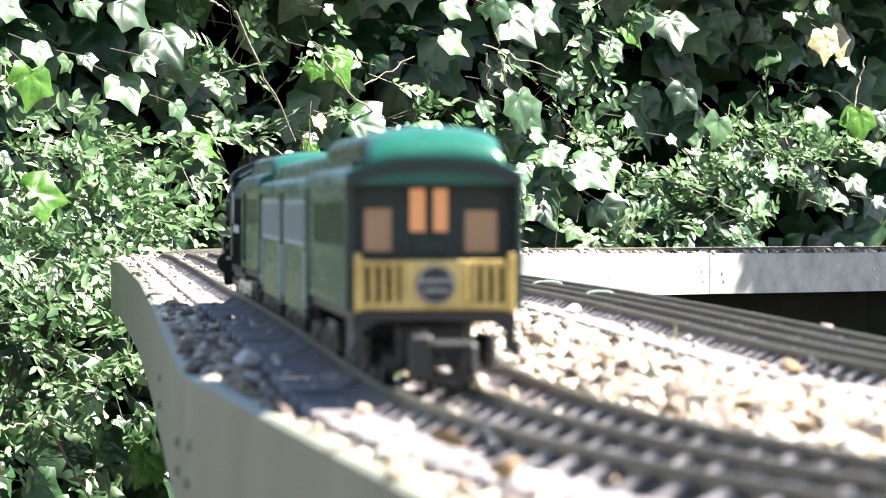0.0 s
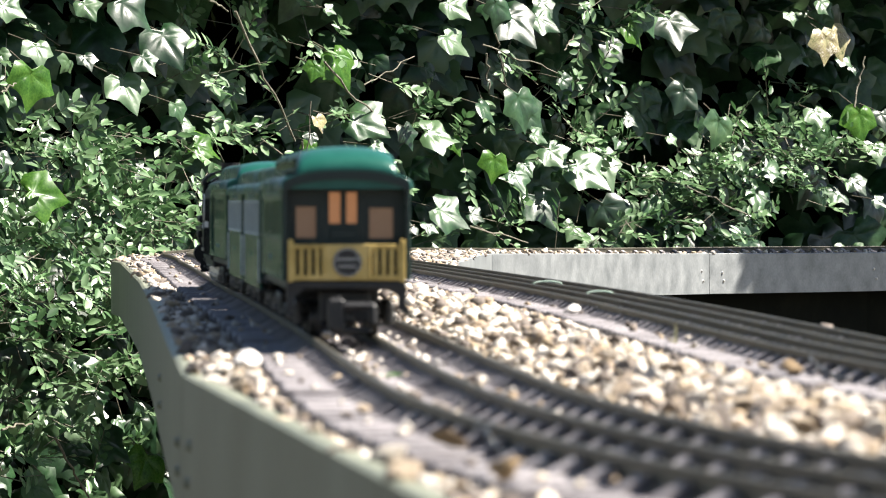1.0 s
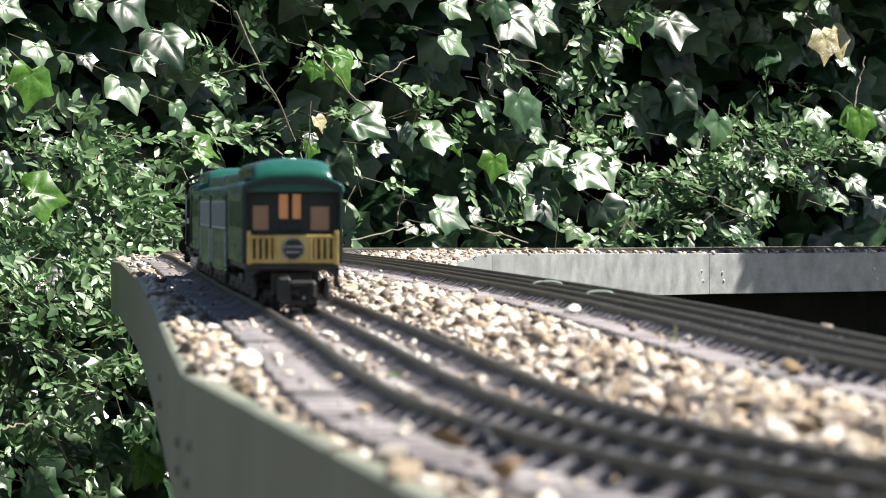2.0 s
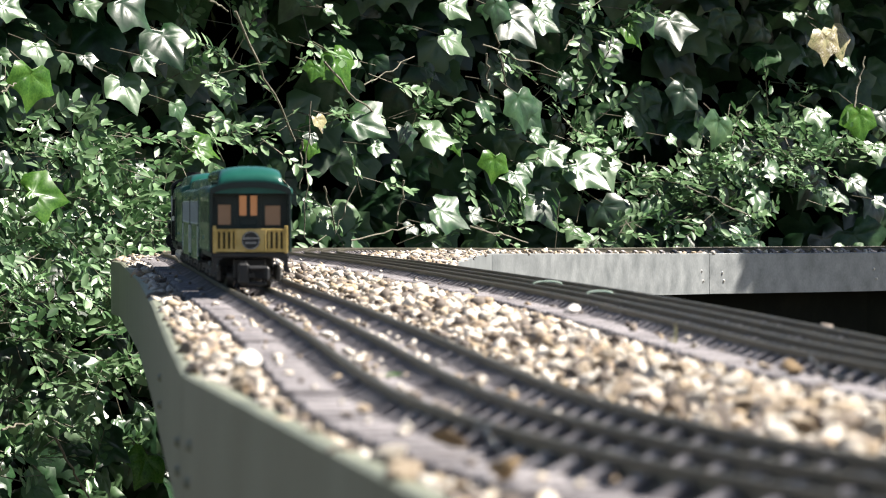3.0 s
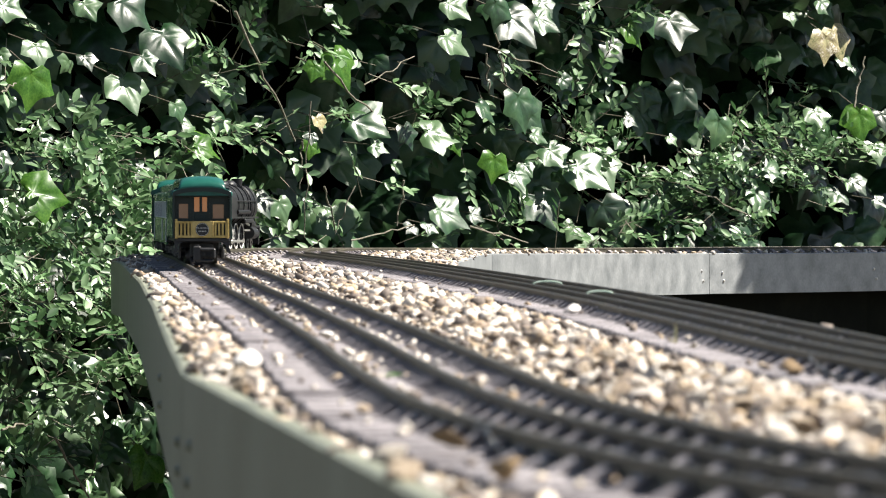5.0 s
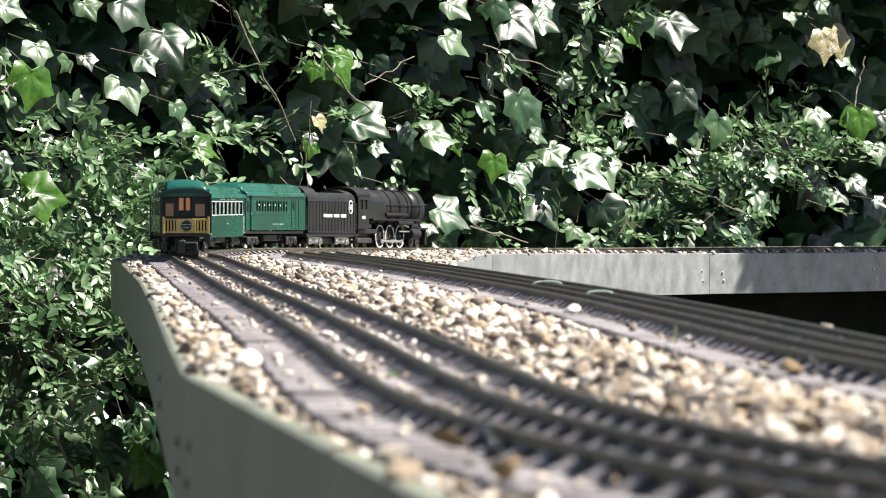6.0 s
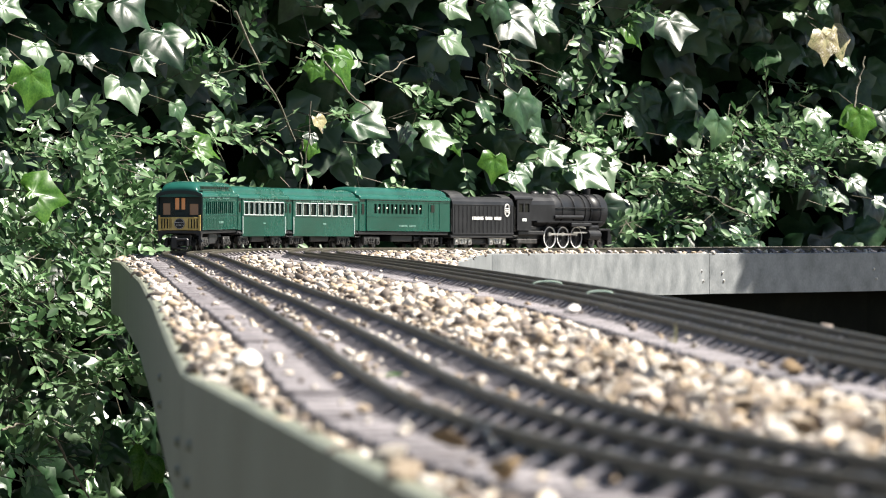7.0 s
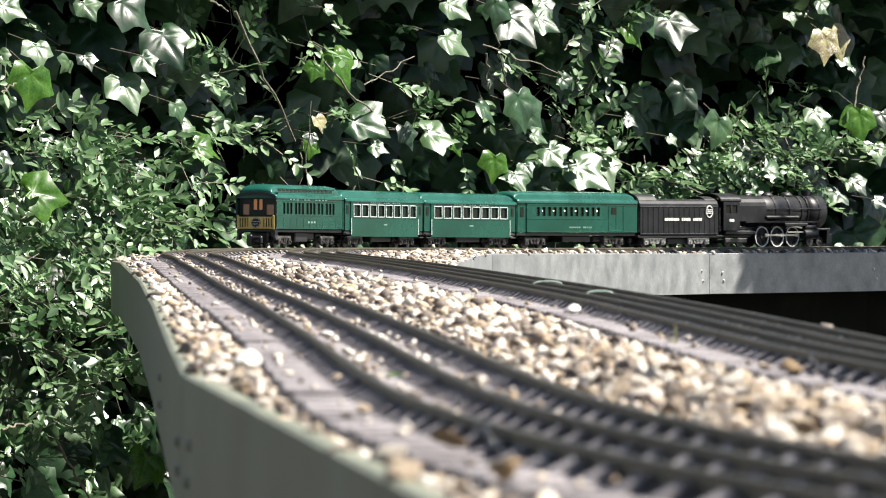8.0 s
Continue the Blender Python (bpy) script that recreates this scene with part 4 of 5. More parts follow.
    tagged(joined("fallen_leaf", V.reshape(-1, 3), F.reshape(-1, 3), M_FRESH), "small yellow-green leaf lying on the ties", "leaf")


# ---------------------------------------------------------------- the train; every vehicle points along +x, z = 0 on the rail
def wall_with_windows(bm, x0, x1, y, z0, z1, wins, wz0, wz1, t=0.0014):
    """A side wall of posts and bands round real openings."""
    zc = lambda a, b: (a + b) / 2
    box(bm, ((x0 + x1) / 2, y, zc(z0, wz0)), (x1 - x0, t, wz0 - z0))
    box(bm, ((x0 + x1) / 2, y, zc(wz1, z1)), (x1 - x0, t, z1 - wz1))
    edge = [x0] + [v for w in wins for v in w] + [x1]
    for a, b in zip(edge[0::2], edge[1::2]):
        if b - a > 1e-5:
            box(bm, ((a + b) / 2, y, zc(wz0, wz1)), (b - a, t, wz1 - wz0))


def strip(bm, x0, x1, y, z, h, t=0.0008):
    box(bm, ((x0 + x1) / 2, y, z), (x1 - x0, t, h), min(h, t) * 0.3)


def loft(bm, rings, cap=True):
    rows = [[bm.verts.new(p) for p in r] for r in rings]
    for a, b in zip(rows[:-1], rows[1:]):
        for i in range(len(a) - 1):
            bm.faces.new((a[i], a[i + 1], b[i + 1], b[i]))
    if cap:
        bm.faces.new(rows[0][::-1]), bm.faces.new(rows[-1])
    bmesh.ops.recalc_face_normals(bm, faces=bm.faces)


def roof(parent, L, ze, zs, zt, step, hood, dome_rear=True, dome_front=True, hw=0.0245, cw=0.0178):
    """Lower roof along the whole vehicle and a raised middle with rounded ends."""
    bm = B()
    arch = []
    n = 9
    for k in range(2 * n - 1):
        a = math.pi * k / (2 * n - 2)
        arch.append((hw * math.cos(a), ze + (zs - ze) * math.sin(a) ** 0.75))
    prof = [(hw, ze - 0.0014)] + arch + [(-hw, ze - 0.0014)]
    e = 0.0010
    rings = []
    for x, s in ((-L / 2 - e, 0.965), (-L / 2 + 0.002, 1.0), (L / 2 - 0.002, 1.0), (L / 2 + e, 0.965)):
        rings.append([(x, y * s, ze + (z - ze) * s) for y, z in prof])
    loft(bm, rings)
    low = part("roof", bm, M_ROOF, parent, smooth=False)
    for p in low.data.polygons:
        p.use_smooth = len(p.vertices) == 4
    bm = B()
    rings = []

    def section(x, f):
        # f: 0 at the lip, 1 at full height
        zb = zs - 0.0028
        crown = zs + 0.0008 + (zt - zs - 0.0008) * f
        sh = zb + (zs + step - zb) * f
        w = cw * (1.07 - 0.07 * f)
        out = [(x, w, zb - 0.002)]
        for k in range(13):
            a = math.pi * k / 12
            out.append((x, w * (math.cos(a) if abs(math.cos(a)) < 0.99 else math.copysign(1, math.cos(a))), sh + (crown - sh) * math.sin(a) ** 0.7))
        return out + [(x, -w, zb - 0.002)]
    steps = 7
    for k in range(steps + 1):
        a = k / steps * math.pi / 2
        f = math.sin(a) if dome_rear else 1.0
        rings.append(section(-L / 2 - e * 0.6 + (hood if dome_rear else 0.004) * (1 - math.cos(a)), f))
    for k in range(steps, -1, -1):
        a = k / steps * math.pi / 2
        f = math.sin(a) if dome_front else 1.0
        rings.append(section(L / 2 + e * 0.6 - (hood if dome_front else 0.004) * (1 - math.cos(a)), f))
    loft(bm, rings)
    up = part("clerestory", bm, M_ROOF, parent)
    for p in up.data.polygons:
        p.use_smooth = len(p.vertices) == 4
    return low, up


def truck(parent, x, black=M_GREY, wb=0.036, r=0.0062):
    """A four-wheel bogie with cast side frames."""
    bm = B()
    box(bm, (x, 0, 0.0105), (0.014, 0.030, 0.004), 0.0006)
    cyl(bm, (x, 0, 0.0105), (x, 0, 0.0170), 0.004, 10)
    tr = part("truck", bm, M_BLACK, parent, "black cast bogie")
    tr["middle"] = x
    for s in (-1, 1):
        y = s * 0.0172
        bm = B()
        box(bm, (x, y, 0.0118), (wb + 0.010, 0.0022, 0.0030), 0.0005)
        box(bm, (x, y, 0.0062), (0.014, 0.0022, 0.0030), 0.0005)
        for q in (-1, 1):
            box(bm, (x + q * wb / 2, y, 0.0078), (0.0082, 0.0034, 0.0082), 0.0008)
            cyl(bm, (x + q * wb / 2, y, 0.0068), (x + q * wb / 2, y + s * 0.0030, 0.0068), 0.0022, 10, 0.0015)
            box(bm, (x + q * 0.0085, y, 0.0090), (0.0030, 0.0020, 0.0090), 0.0004, Matrix.Rotation(radians(q * 28), 3, "Y"))
            for zz in (0.0066, 0.0086, 0.0104):
                cyl(bm, (x + q * 0.0032, y + s * 0.0008, zz - 0.0007), (x + q * 0.0032, y + s * 0.0008, zz + 0.0007), 0.0021, 8)
        part("side_frame", bm, black, tr)
    for q in (-1, 1):
        bm = B()
        for s in (-1, 1):
            cyl(bm, (x + q * wb / 2, s * 0.0102, r), (x + q * wb / 2, s * 0.0128, r), r, 20)
            cyl(bm, (x + q * wb / 2, s * 0.0090, r), (x + q * wb / 2, s * 0.0102, r), r + 0.0009, 20)
        cyl(bm, (x + q * wb / 2, -0.015, r), (x + q * wb / 2, 0.015, r), 0.0014, 8)
        part("wheelset", bm, M_GREY, tr, "dull steel wheels on an axle")
    return tr


def coupler(parent, x, s):
    """A big knuckle coupler with its shank; s = -1 at the rear."""
    bm = B()
    box(bm, (x - s * 0.006, 0, 0.0075), (0.022, 0.0050, 0.0036), 0.0006)
    box(bm, (x + s * 0.0050, 0.0042, 0.0085), (0.0090, 0.0062, 0.0120), 0.0010)
    box(bm, (x + s * 0.0060, -0.0040, 0.0116), (0.0070, 0.0120, 0.0030), 0.0012)
    box(bm, (x + s * 0.0080, -0.0092, 0.0085), (0.0040, 0.0032, 0.0085), 0.0012)
    box(bm, (x + s * 0.0040, -0.0015, 0.0028), (0.0090, 0.0150, 0.0026), 0.0008)
    cyl(bm, (x + s * 0.0050, 0.0040, 0.0020), (x + s * 0.0050, 0.0040, 0.0155), 0.0017, 10)
    part("coupler", bm, M_BLACK, parent, "black knuckle coupler")


def pane(parent, x, y, z, w, h, mat, name="pane", axis="y", t=0.0006):
    bm = B()
    box(bm, (x, y, z), (w, t, h) if axis == "y" else (t, w, h))
    return part(name, bm, mat, parent)


def frame_ring(bm, x, y, z, w, h, b, t):
    """A rectangular frame in the plane of a side wall."""
    box(bm, (x, y, z + h / 2 - b / 2), (w, t, b), t * 0.3)
    box(bm, (x, y, z - h / 2 + b / 2), (w, t, b), t * 0.3)
    box(bm, (x - w / 2 + b / 2, y, z), (b, t, h - 2 * b))
    box(bm, (x + w / 2 - b / 2, y, z), (b, t, h - 2 * b))


def lettering(parent, x0, x1, y, z, h, words, mat, name="lettering"):
    """Print as plain upright bars, word by word."""
    bm = B()
    total = sum(words) + 1.3 * (len(words) - 1)
    k = (x1 - x0) / total
    x = x0
    for w in words:
        n = max(1, round(w))
        for j in range(n):
            box(bm, (x + (j + 0.5) * w * k / n, y, z), (w * k / n * (0.62 if n > 1 else 1.0), 0.0004, h))
        x += (w + 1.3) * k
    tagged(part(name, bm, mat, parent, "plain bars of pale print"), kind="stuff")


def underframe(car, L, z0, z1):
    bm = B()
    box(bm, (0, 0, (z0 + z1) / 2), (L - 0.002, 0.043, z1 - z0), 0.0006)
    box(bm, (0.010, 0, z0 - 0.0040), (0.060, 0.028, 0.0080), 0.0012)
    box(bm, (-0.034, 0.010, z0 - 0.0035), (0.018, 0.014, 0.0070), 0.0012)
    cyl(bm, (0.047, -0.010, z0 - 0.004), (0.066, -0.010, z0 - 0.004), 0.0038, 12)
    part("underframe", bm, M_BLACK, car, "black underframe with equipment boxes")


def observation_car():
    L = 0.235
    car = thing("observation_car", "green toy observation car with tarnished brass rear railing", "train car", "toy passenger train")
    HW, zf, ze = 0.0234, 0.0209, 0.0560
    wins = []
    x = -0.094
    for count in (3, 3, 3, 2, 3):
        for _ in range(count):
            wins.append((x, x + 0.0078)); x += 0.0118
        x += 0.0045
    for s in (-1, 1):
        bm = B()
        y = s * (HW - 0.0007)
        wall_with_windows(bm, -L / 2 + 0.001, L / 2, y, zf, ze, wins, 0.0375, 0.0500)
        wall = part("side_wall", bm, M_GREEN, car)
        bm = B()
        strip(bm, -L / 2 + 0.001, L / 2, s * HW, 0.0360, 0.0014)
        strip(bm, -L / 2 + 0.001, L / 2, s * HW, 0.0215, 0.0012)
        strip(bm, -L / 2 + 0.001, L / 2, s * HW, 0.0518, 0.0009)
        for q in (-L / 2 + 0.0022, L / 2 - 0.002):
            box(bm, (q, s * HW, 0.0385), (0.0016, 0.0009, 0.0350))
        part("belt_rail", bm, M_GREEN, wall)
        for k in range(10):
            for rr in range(3):
                pane(wall, -L / 2 + 0.012 + k * 0.0225, s * HW, 0.0245 + rr * 0.0034, 0.0190, 0.0024, M_GREEN, "louvre")
        for a, b in wins:
            pane(wall, (a + b) / 2, s * (HW - 0.0017), 0.04375, b - a + 0.0006, 0.0131, M_PANE)
        lettering(wall, -0.075, 0.06, s * (HW + 0.0002), 0.0538, 0.0016, (3, 2, 4), M_FAINT)
        lettering(wall, -0.012, 0.018, s * (HW + 0.0004), 0.0285, 0.0022, (3,), M_FAINT)
    # end face, set in behind the platform
    xf = -L / 2 + 0.0105
    bm = B()
    opens = [(-0.0181, -0.0085, 0.0360, 0.0480), (-0.0047, 0.0, 0.0415, 0.0538), (0.0014, 0.0064, 0.0415, 0.0538), (0.0105, 0.0187, 0.0362, 0.0485)]
    # pillars, then the pieces over and under every opening (y runs to the left)
    ys = [-HW + 0.0014] + [v for o in opens for v in o[:2]] + [HW - 0.0014]
    top = max(o[3] for o in opens)
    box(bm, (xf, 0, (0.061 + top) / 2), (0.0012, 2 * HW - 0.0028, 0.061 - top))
    face = part("end_wall", bm, M_DARK, car, "recessed end wall in green darkened for its shade")
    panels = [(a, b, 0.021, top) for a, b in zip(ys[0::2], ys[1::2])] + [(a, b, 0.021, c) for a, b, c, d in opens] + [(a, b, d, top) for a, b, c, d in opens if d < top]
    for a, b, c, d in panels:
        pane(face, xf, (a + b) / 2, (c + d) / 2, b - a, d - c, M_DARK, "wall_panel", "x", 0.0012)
    for i, (a, b, c, d) in enumerate(opens):
        pane(face, xf + 0.0012, (a + b) / 2, (c + d) / 2, b - a + 0.0008, d - c + 0.0008, M_DIM if i in (0, 3) else M_WARM, "lit_window", "x")
        bm = B()
        for q in (a, b):
            box(bm, (xf - 0.0007, q, (c + d) / 2), (0.0008, 0.0008, d - c + 0.0012))
        for q in (c, d):
            box(bm, (xf - 0.0007, (a + b) / 2, q), (0.0008, b - a, 0.0008))
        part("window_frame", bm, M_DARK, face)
    bm = B()
    for q in (-0.0068, 0.0084):
        box(bm, (xf - 0.0006, q, 0.0395), (0.0012, 0.0007, 0.0330))
    box(bm, (xf - 0.0005, 0.0008, 0.0380), (0.0008, 0.0100, 0.0040), 0.0003)
    part("door_panel", bm, M_DARK, face)
    # arched plate under the roof's end, coloured as the shade there
    bm = B()
    pr = [(HW, 0.0545)] + [(HW * math.cos(math.pi * k / 16), 0.0556 + 0.0057 * math.sin(math.pi * k / 16) ** 0.75) for k in range(17)] + [(-HW, 0.0545)]
    pr += [(-HW * math.cos(math.pi * k / 16) * 0.94, 0.0535 + 0.0045 * math.sin(math.pi * k / 16)) for k in range(17)]
    extrude(bm, pr, -L / 2 - 0.0017, -L / 2 + 0.0018)
    part("end_arch", bm, M_DARK, car, "arched plate coloured as the shade under the roof end")
    for s in (-1, 1):
        bm = B()
        box(bm, (-L / 2 + 0.0014, s * (HW - 0.0008), 0.0385), (0.0018, 0.0016, 0.0350), 0.0003)
        part("corner_post", bm, M_DARK, car)
    # brass railing: bars, rails and a plain middle
    xb = -L / 2 - 0.0002
    bm = B()
    z0, z1, w = 0.0209, 0.0343, 0.0216
    box(bm, (xb, 0, z1 - 0.0009), (0.0016, 2 * w, 0.0018), 0.0003)
    box(bm, (xb, 0, z0 + 0.0010), (0.0014, 2 * w, 0.0020), 0.0003)
    box(bm, (xb, 0, (z0 + z1) / 2), (0.0012, 0.0160, z1 - z0 - 0.003), 0.0002)
    for s in (-1, 1):
        box(bm, (xb - 0.0002, s * 0.0086, (z0 + z1) / 2), (0.0016, 0.0010, z1 - z0), 0.0002)
    rail = part("brass_railing", bm, M_BRASS, car, "tarnished stamped brass railing")
    for s in (-1, 1):
        bm = B()
        box(bm, (xb - 0.0002, s * (w - 0.0010), (z0 + z1) / 2 + 0.0006), (0.0018, 0.0020, z1 - z0 + 0.0024), 0.0003)
        part("end_post", bm, M_BRASS, rail)
        for k in range(4):
            bm = B()
            box(bm, (xb, s * (0.0108 + k * 0.0029), (z0 + z1) / 2), (0.0010, 0.0017, z1 - z0 - 0.003), 0.0002)
            part("bar", bm, M_BRASS, rail)
    bm = B()
    cyl(bm, (xb - 0.0006, -0.0002, 0.0276), (xb - 0.0016, -0.0002, 0.0276), 0.0054, 36)
    sign = part("drumhead_sign", bm, M_BLACK, rail, "round black drumhead sign with pale rings")
    bm = B()
    ring(bm, (xb - 0.0017, -0.0002, 0.0276), "x", 0.0050, 0.00018, 36, 0.0002)
    for zz, ww in ((0.0288, 0.0088), (0.0262, 0.0066)):
        n = 8 if zz > 0.028 else 5
        for k in range(n):
            box(bm, (xb - 0.0017, -0.0002 + (k - (n - 1) / 2) * ww / n, zz), (0.0004, ww / n * 0.32, 0.0009))
    part("sign_print", bm, M_WHITE, sign, "plain white bars and ring")
    bm = B()
    box(bm, (-L / 2 + 0.0055, 0, 0.0193), (0.0110, 0.0440, 0.0030), 0.0005)
    for s in (-1, 1):
        extrude(bm, [(s * 0.0222, 0.0185), (s * 0.0205, 0.0178), (s * 0.0150, 0.0178), (s * 0.0195, 0.0150), (s * 0.0195, 0.0100), (s * 0.0222, 0.0085), (s * 0.0235, 0.0092), (s * 0.0216, 0.0130)][::s],
                -L / 2 + 0.0005, -L / 2 + 0.0100)
    part("platform", bm, M_BLACK, car, "black rear platform with steps")
    bm = B()
    box(bm, (L / 2 - 0.0008, 0, 0.0385), (0.0016, 2 * HW - 0.003, 0.0360), 0.0004)
    part("front_end", bm, M_GREEN, car)
    underframe(car, L, 0.0172, 0.0206)
    low, up = roof(car, L, 0.0560, 0.0614, 0.0705, 0.0040, 0.019, True, True)
    for s in (-1, 1):
        for k in range(14):
            pane(up, -L / 2 + 0.027 + k * 0.0136, s * 0.0180, 0.0638, 0.0100, 0.0028, M_PANE, "clerestory_window")
        bm = B()
        strip(bm, -L / 2 + 0.018, L / 2 - 0.018, s * 0.0181, 0.0657, 0.0008)
        strip(bm, -L / 2 + 0.018, L / 2 - 0.018, s * 0.0181, 0.0620, 0.0007)
        part("clerestory_trim", bm, M_ROOF, up)
    # Two black blocks added to stop light passing beneath the car.
    bm = B()
    box(bm, (-L / 2 + 0.014, 0, 0.0110), (0.0040, 0.0190, 0.0120), 0.0008)
    part("draft_gear", bm, M_BLACK, car, "black block added behind the coupler to stop light")
    bm = B()
    box(bm, (-0.012, 0, 0.0120), (0.0420, 0.0340, 0.0110), 0.0010)
    part("battery_box", bm, M_BLACK, car, "black underfloor box placed to block light")
    truck(car, -L / 2 + 0.044), truck(car, L / 2 - 0.044)
    coupler(car, -L / 2 - 0.001, -1)
    return car


def vents(up, L, zt):
    for k, x in enumerate((-0.075, -0.03, 0.02, 0.07)):
        bm = B()
        box(bm, (x, -0.009, zt - 0.0013), (0.0060, 0.0040, 0.0030), 0.0008)
        part("roof_vent", bm, M_DARK, up)


def coach(first):
    L = 0.235
    car = thing("coach", "green toy passenger coach with silver-framed windows", "train car", "toy passenger train")
    HW, z0, ze = 0.0234, 0.0130, 0.0550
    xs = [-0.0840 + k * 0.0240 for k in range(8)]
    wins = [(x - 0.0088, x + 0.0088) for x in xs]
    for s in (-1, 1):
        y = s * (HW - 0.0007)
        bm = B()
        wall_with_windows(bm, -0.101, 0.101, y, z0, ze, wins, 0.0365, 0.0492)
        wall = part("side_wall", bm, M_GREEN, car)
        for x in xs:
            pane(wall, x, s * (HW - 0.0018), 0.04285, 0.0180, 0.0131, M_PANE)
            bm = B()
            frame_ring(bm, x, s * (HW + 0.0001), 0.04285, 0.0200, 0.0148, 0.0009, 0.0009)
            fr = part("window_frame", bm, M_SILVER, wall)
            if s < 0:
                pane(fr, x + 0.0015, s * (HW - 0.0015), 0.04285, 0.0008, 0.0127, M_GREEN, "mullion")
        bm = B()
        strip(bm, -0.101, 0.101, s * HW, 0.0510, 0.0008)
        strip(bm, -0.101, 0.101, s * HW, 0.0345, 0.0007)
        part("belt_rail", bm, M_GREEN, wall)
        for q in (-0.1005, 0.1005):
            bm = B()
            box(bm, (q, s * (HW + 0.0003), 0.0250), (0.0012, 0.0008, 0.0190), 0.0002)
            part("grab_rail", bm, M_SILVER, wall, "pale grab rail")
        lettering(wall, -0.045, 0.045, s * (HW + 0.0002), 0.0525, 0.0014, (5, 3, 4), M_FAINT)
        lettering(wall, -0.005, 0.005, s * (HW + 0.0002), 0.0270, 0.0014, (1,), M_FAINT)
        for q in (-1, 1):
            bm = B()
            box(bm, (q * 0.1088, s * (HW - 0.0016), 0.0380), (0.0150, 0.0012, 0.0360))
            door = part("vestibule_door", bm, M_GREEN, car)
            pane(door, q * 0.1088, s * (HW - 0.0008), 0.0440, 0.0062, 0.0100, M_PANE)
            bm = B()
            box(bm, (q * 0.1088, s * (HW - 0.0030), 0.0165), (0.0120, 0.0060, 0.0016), 0.0003)
            box(bm, (q * 0.1088, s * (HW - 0.0020), 0.0125), (0.0120, 0.0060, 0.0014), 0.0003)
            part("step", bm, M_BLACK, car)
    for q in (-1, 1):
        bm = B()
        box(bm, (q * (L / 2 - 0.0010), 0, 0.0375), (0.0016, 2 * HW - 0.0045, 0.0360), 0.0004)
        part("end_wall", bm, M_GREEN, car)
        # Gangway frame widened in black to give the dark between vehicles.
        bm = B()
        frame_ring(bm, 0, 0, 0.0360, 0.0300, 0.0340, 0.0026, 0.0040)
        bmesh.ops.rotate(bm, verts=bm.verts, cent=(0, 0, 0), matrix=Matrix.Rotation(radians(90), 3, "Z"))
        bmesh.ops.translate(bm, verts=bm.verts, vec=(q * (L / 2 + 0.001), 0, 0))
        part("gangway", bm, M_BLACK, car, "black folding gangway widened to darken the gap")
    underframe(car, L, 0.0150, 0.0192)
    low, up = roof(car, L, 0.0548, 0.0600, 0.0668, 0.0020, 0.016)
    vents(up, L, 0.0660)
    truck(car, -L / 2 + 0.040), truck(car, L / 2 - 0.040)
    coupler(car, -L / 2 + 0.004, -1)
    return car


def baggage_car():
    L = 0.26
    car = thing("baggage_car", "plain green toy baggage car with small lit windows", "train car", "toy passenger train")
    HW, z0, ze = 0.0234, 0.0195, 0.0550
    xs = [-0.0860 + k * 0.0118 for k in range(12)]
    wins = [(x - 0.0034, x + 0.0034) for x in xs]
    for s in (-1, 1):
        y = s * (HW - 0.0007)
        bm = B()
        wall_with_windows(bm, -L / 2 + 0.020, L / 2, y, z0, ze, wins, 0.0385, 0.0487)
        wall = part("side_wall", bm, M_GREEN, car)
        for k, x in enumerate(xs):
            pane(wall, x, s * (HW - 0.0020), 0.0436, 0.0072, 0.0106, M_PANE)
            if k % 2:
                bm = B()
                bmesh.ops.create_icosphere(bm, subdivisions=1, radius=0.0012, matrix=Matrix.Translation((x - 0.002, s * (HW - 0.0011), 0.0445)))
                part("lamp_bulb", bm, M_BULB, wall, "tiny lit bulb")
        bm = B()
        strip(bm, -L / 2 + 0.020, 0.060, s * HW, 0.0352, 0.0013)
        strip(bm, -L / 2 + 0.020, L / 2, s * HW, 0.0202, 0.0012)
        strip(bm, -L / 2 + 0.020, L / 2, s * HW, 0.0512, 0.0008)
        part("belt_rail", bm, M_GREEN, wall)
        bm = B()
        frame_ring(bm, 0.083, s * HW, 0.0365, 0.034, 0.031, 0.0014, 0.0010)
        box(bm, (0.083, s * (HW + 0.0001), 0.0365), (0.0010, 0.0006, 0.028))
        door = part("baggage_door", bm, M_GREEN, car)
        pane(door, 0.078, s * (HW + 0.0004), 0.0450, 0.0100, 0.0075, M_PANE)
        lettering(wall, -0.020, 0.030, s * (HW + 0.0002), 0.0255, 0.0018, (6, 5), M_FAINT)
        bm = B()
        box(bm, (-L / 2 + 0.0110, s * (HW - 0.0018), 0.0370), (0.0180, 0.0012, 0.0350))
        vd = part("vestibule_door", bm, M_GREEN, car)
        pane(vd, -L / 2 + 0.0110, s * (HW - 0.0010), 0.0430, 0.0070, 0.0110, M_PANE)
    for q in (-1, 1):
        bm = B()
        box(bm, (q * (L / 2 - 0.0009), 0, 0.0375), (0.0016, 2 * HW - 0.004, 0.0360), 0.0004)
        part("end_wall", bm, M_GREEN, car)
    underframe(car, L, 0.0155, 0.0192)
    low, up = roof(car, L, 0.0548, 0.0600, 0.0668, 0.0020, 0.016)
    vents(up, L, 0.0660)
    truck(car, -L / 2 + 0.045), truck(car, L / 2 - 0.045)
    coupler(car, -L / 2 + 0.004, -1)
    return car


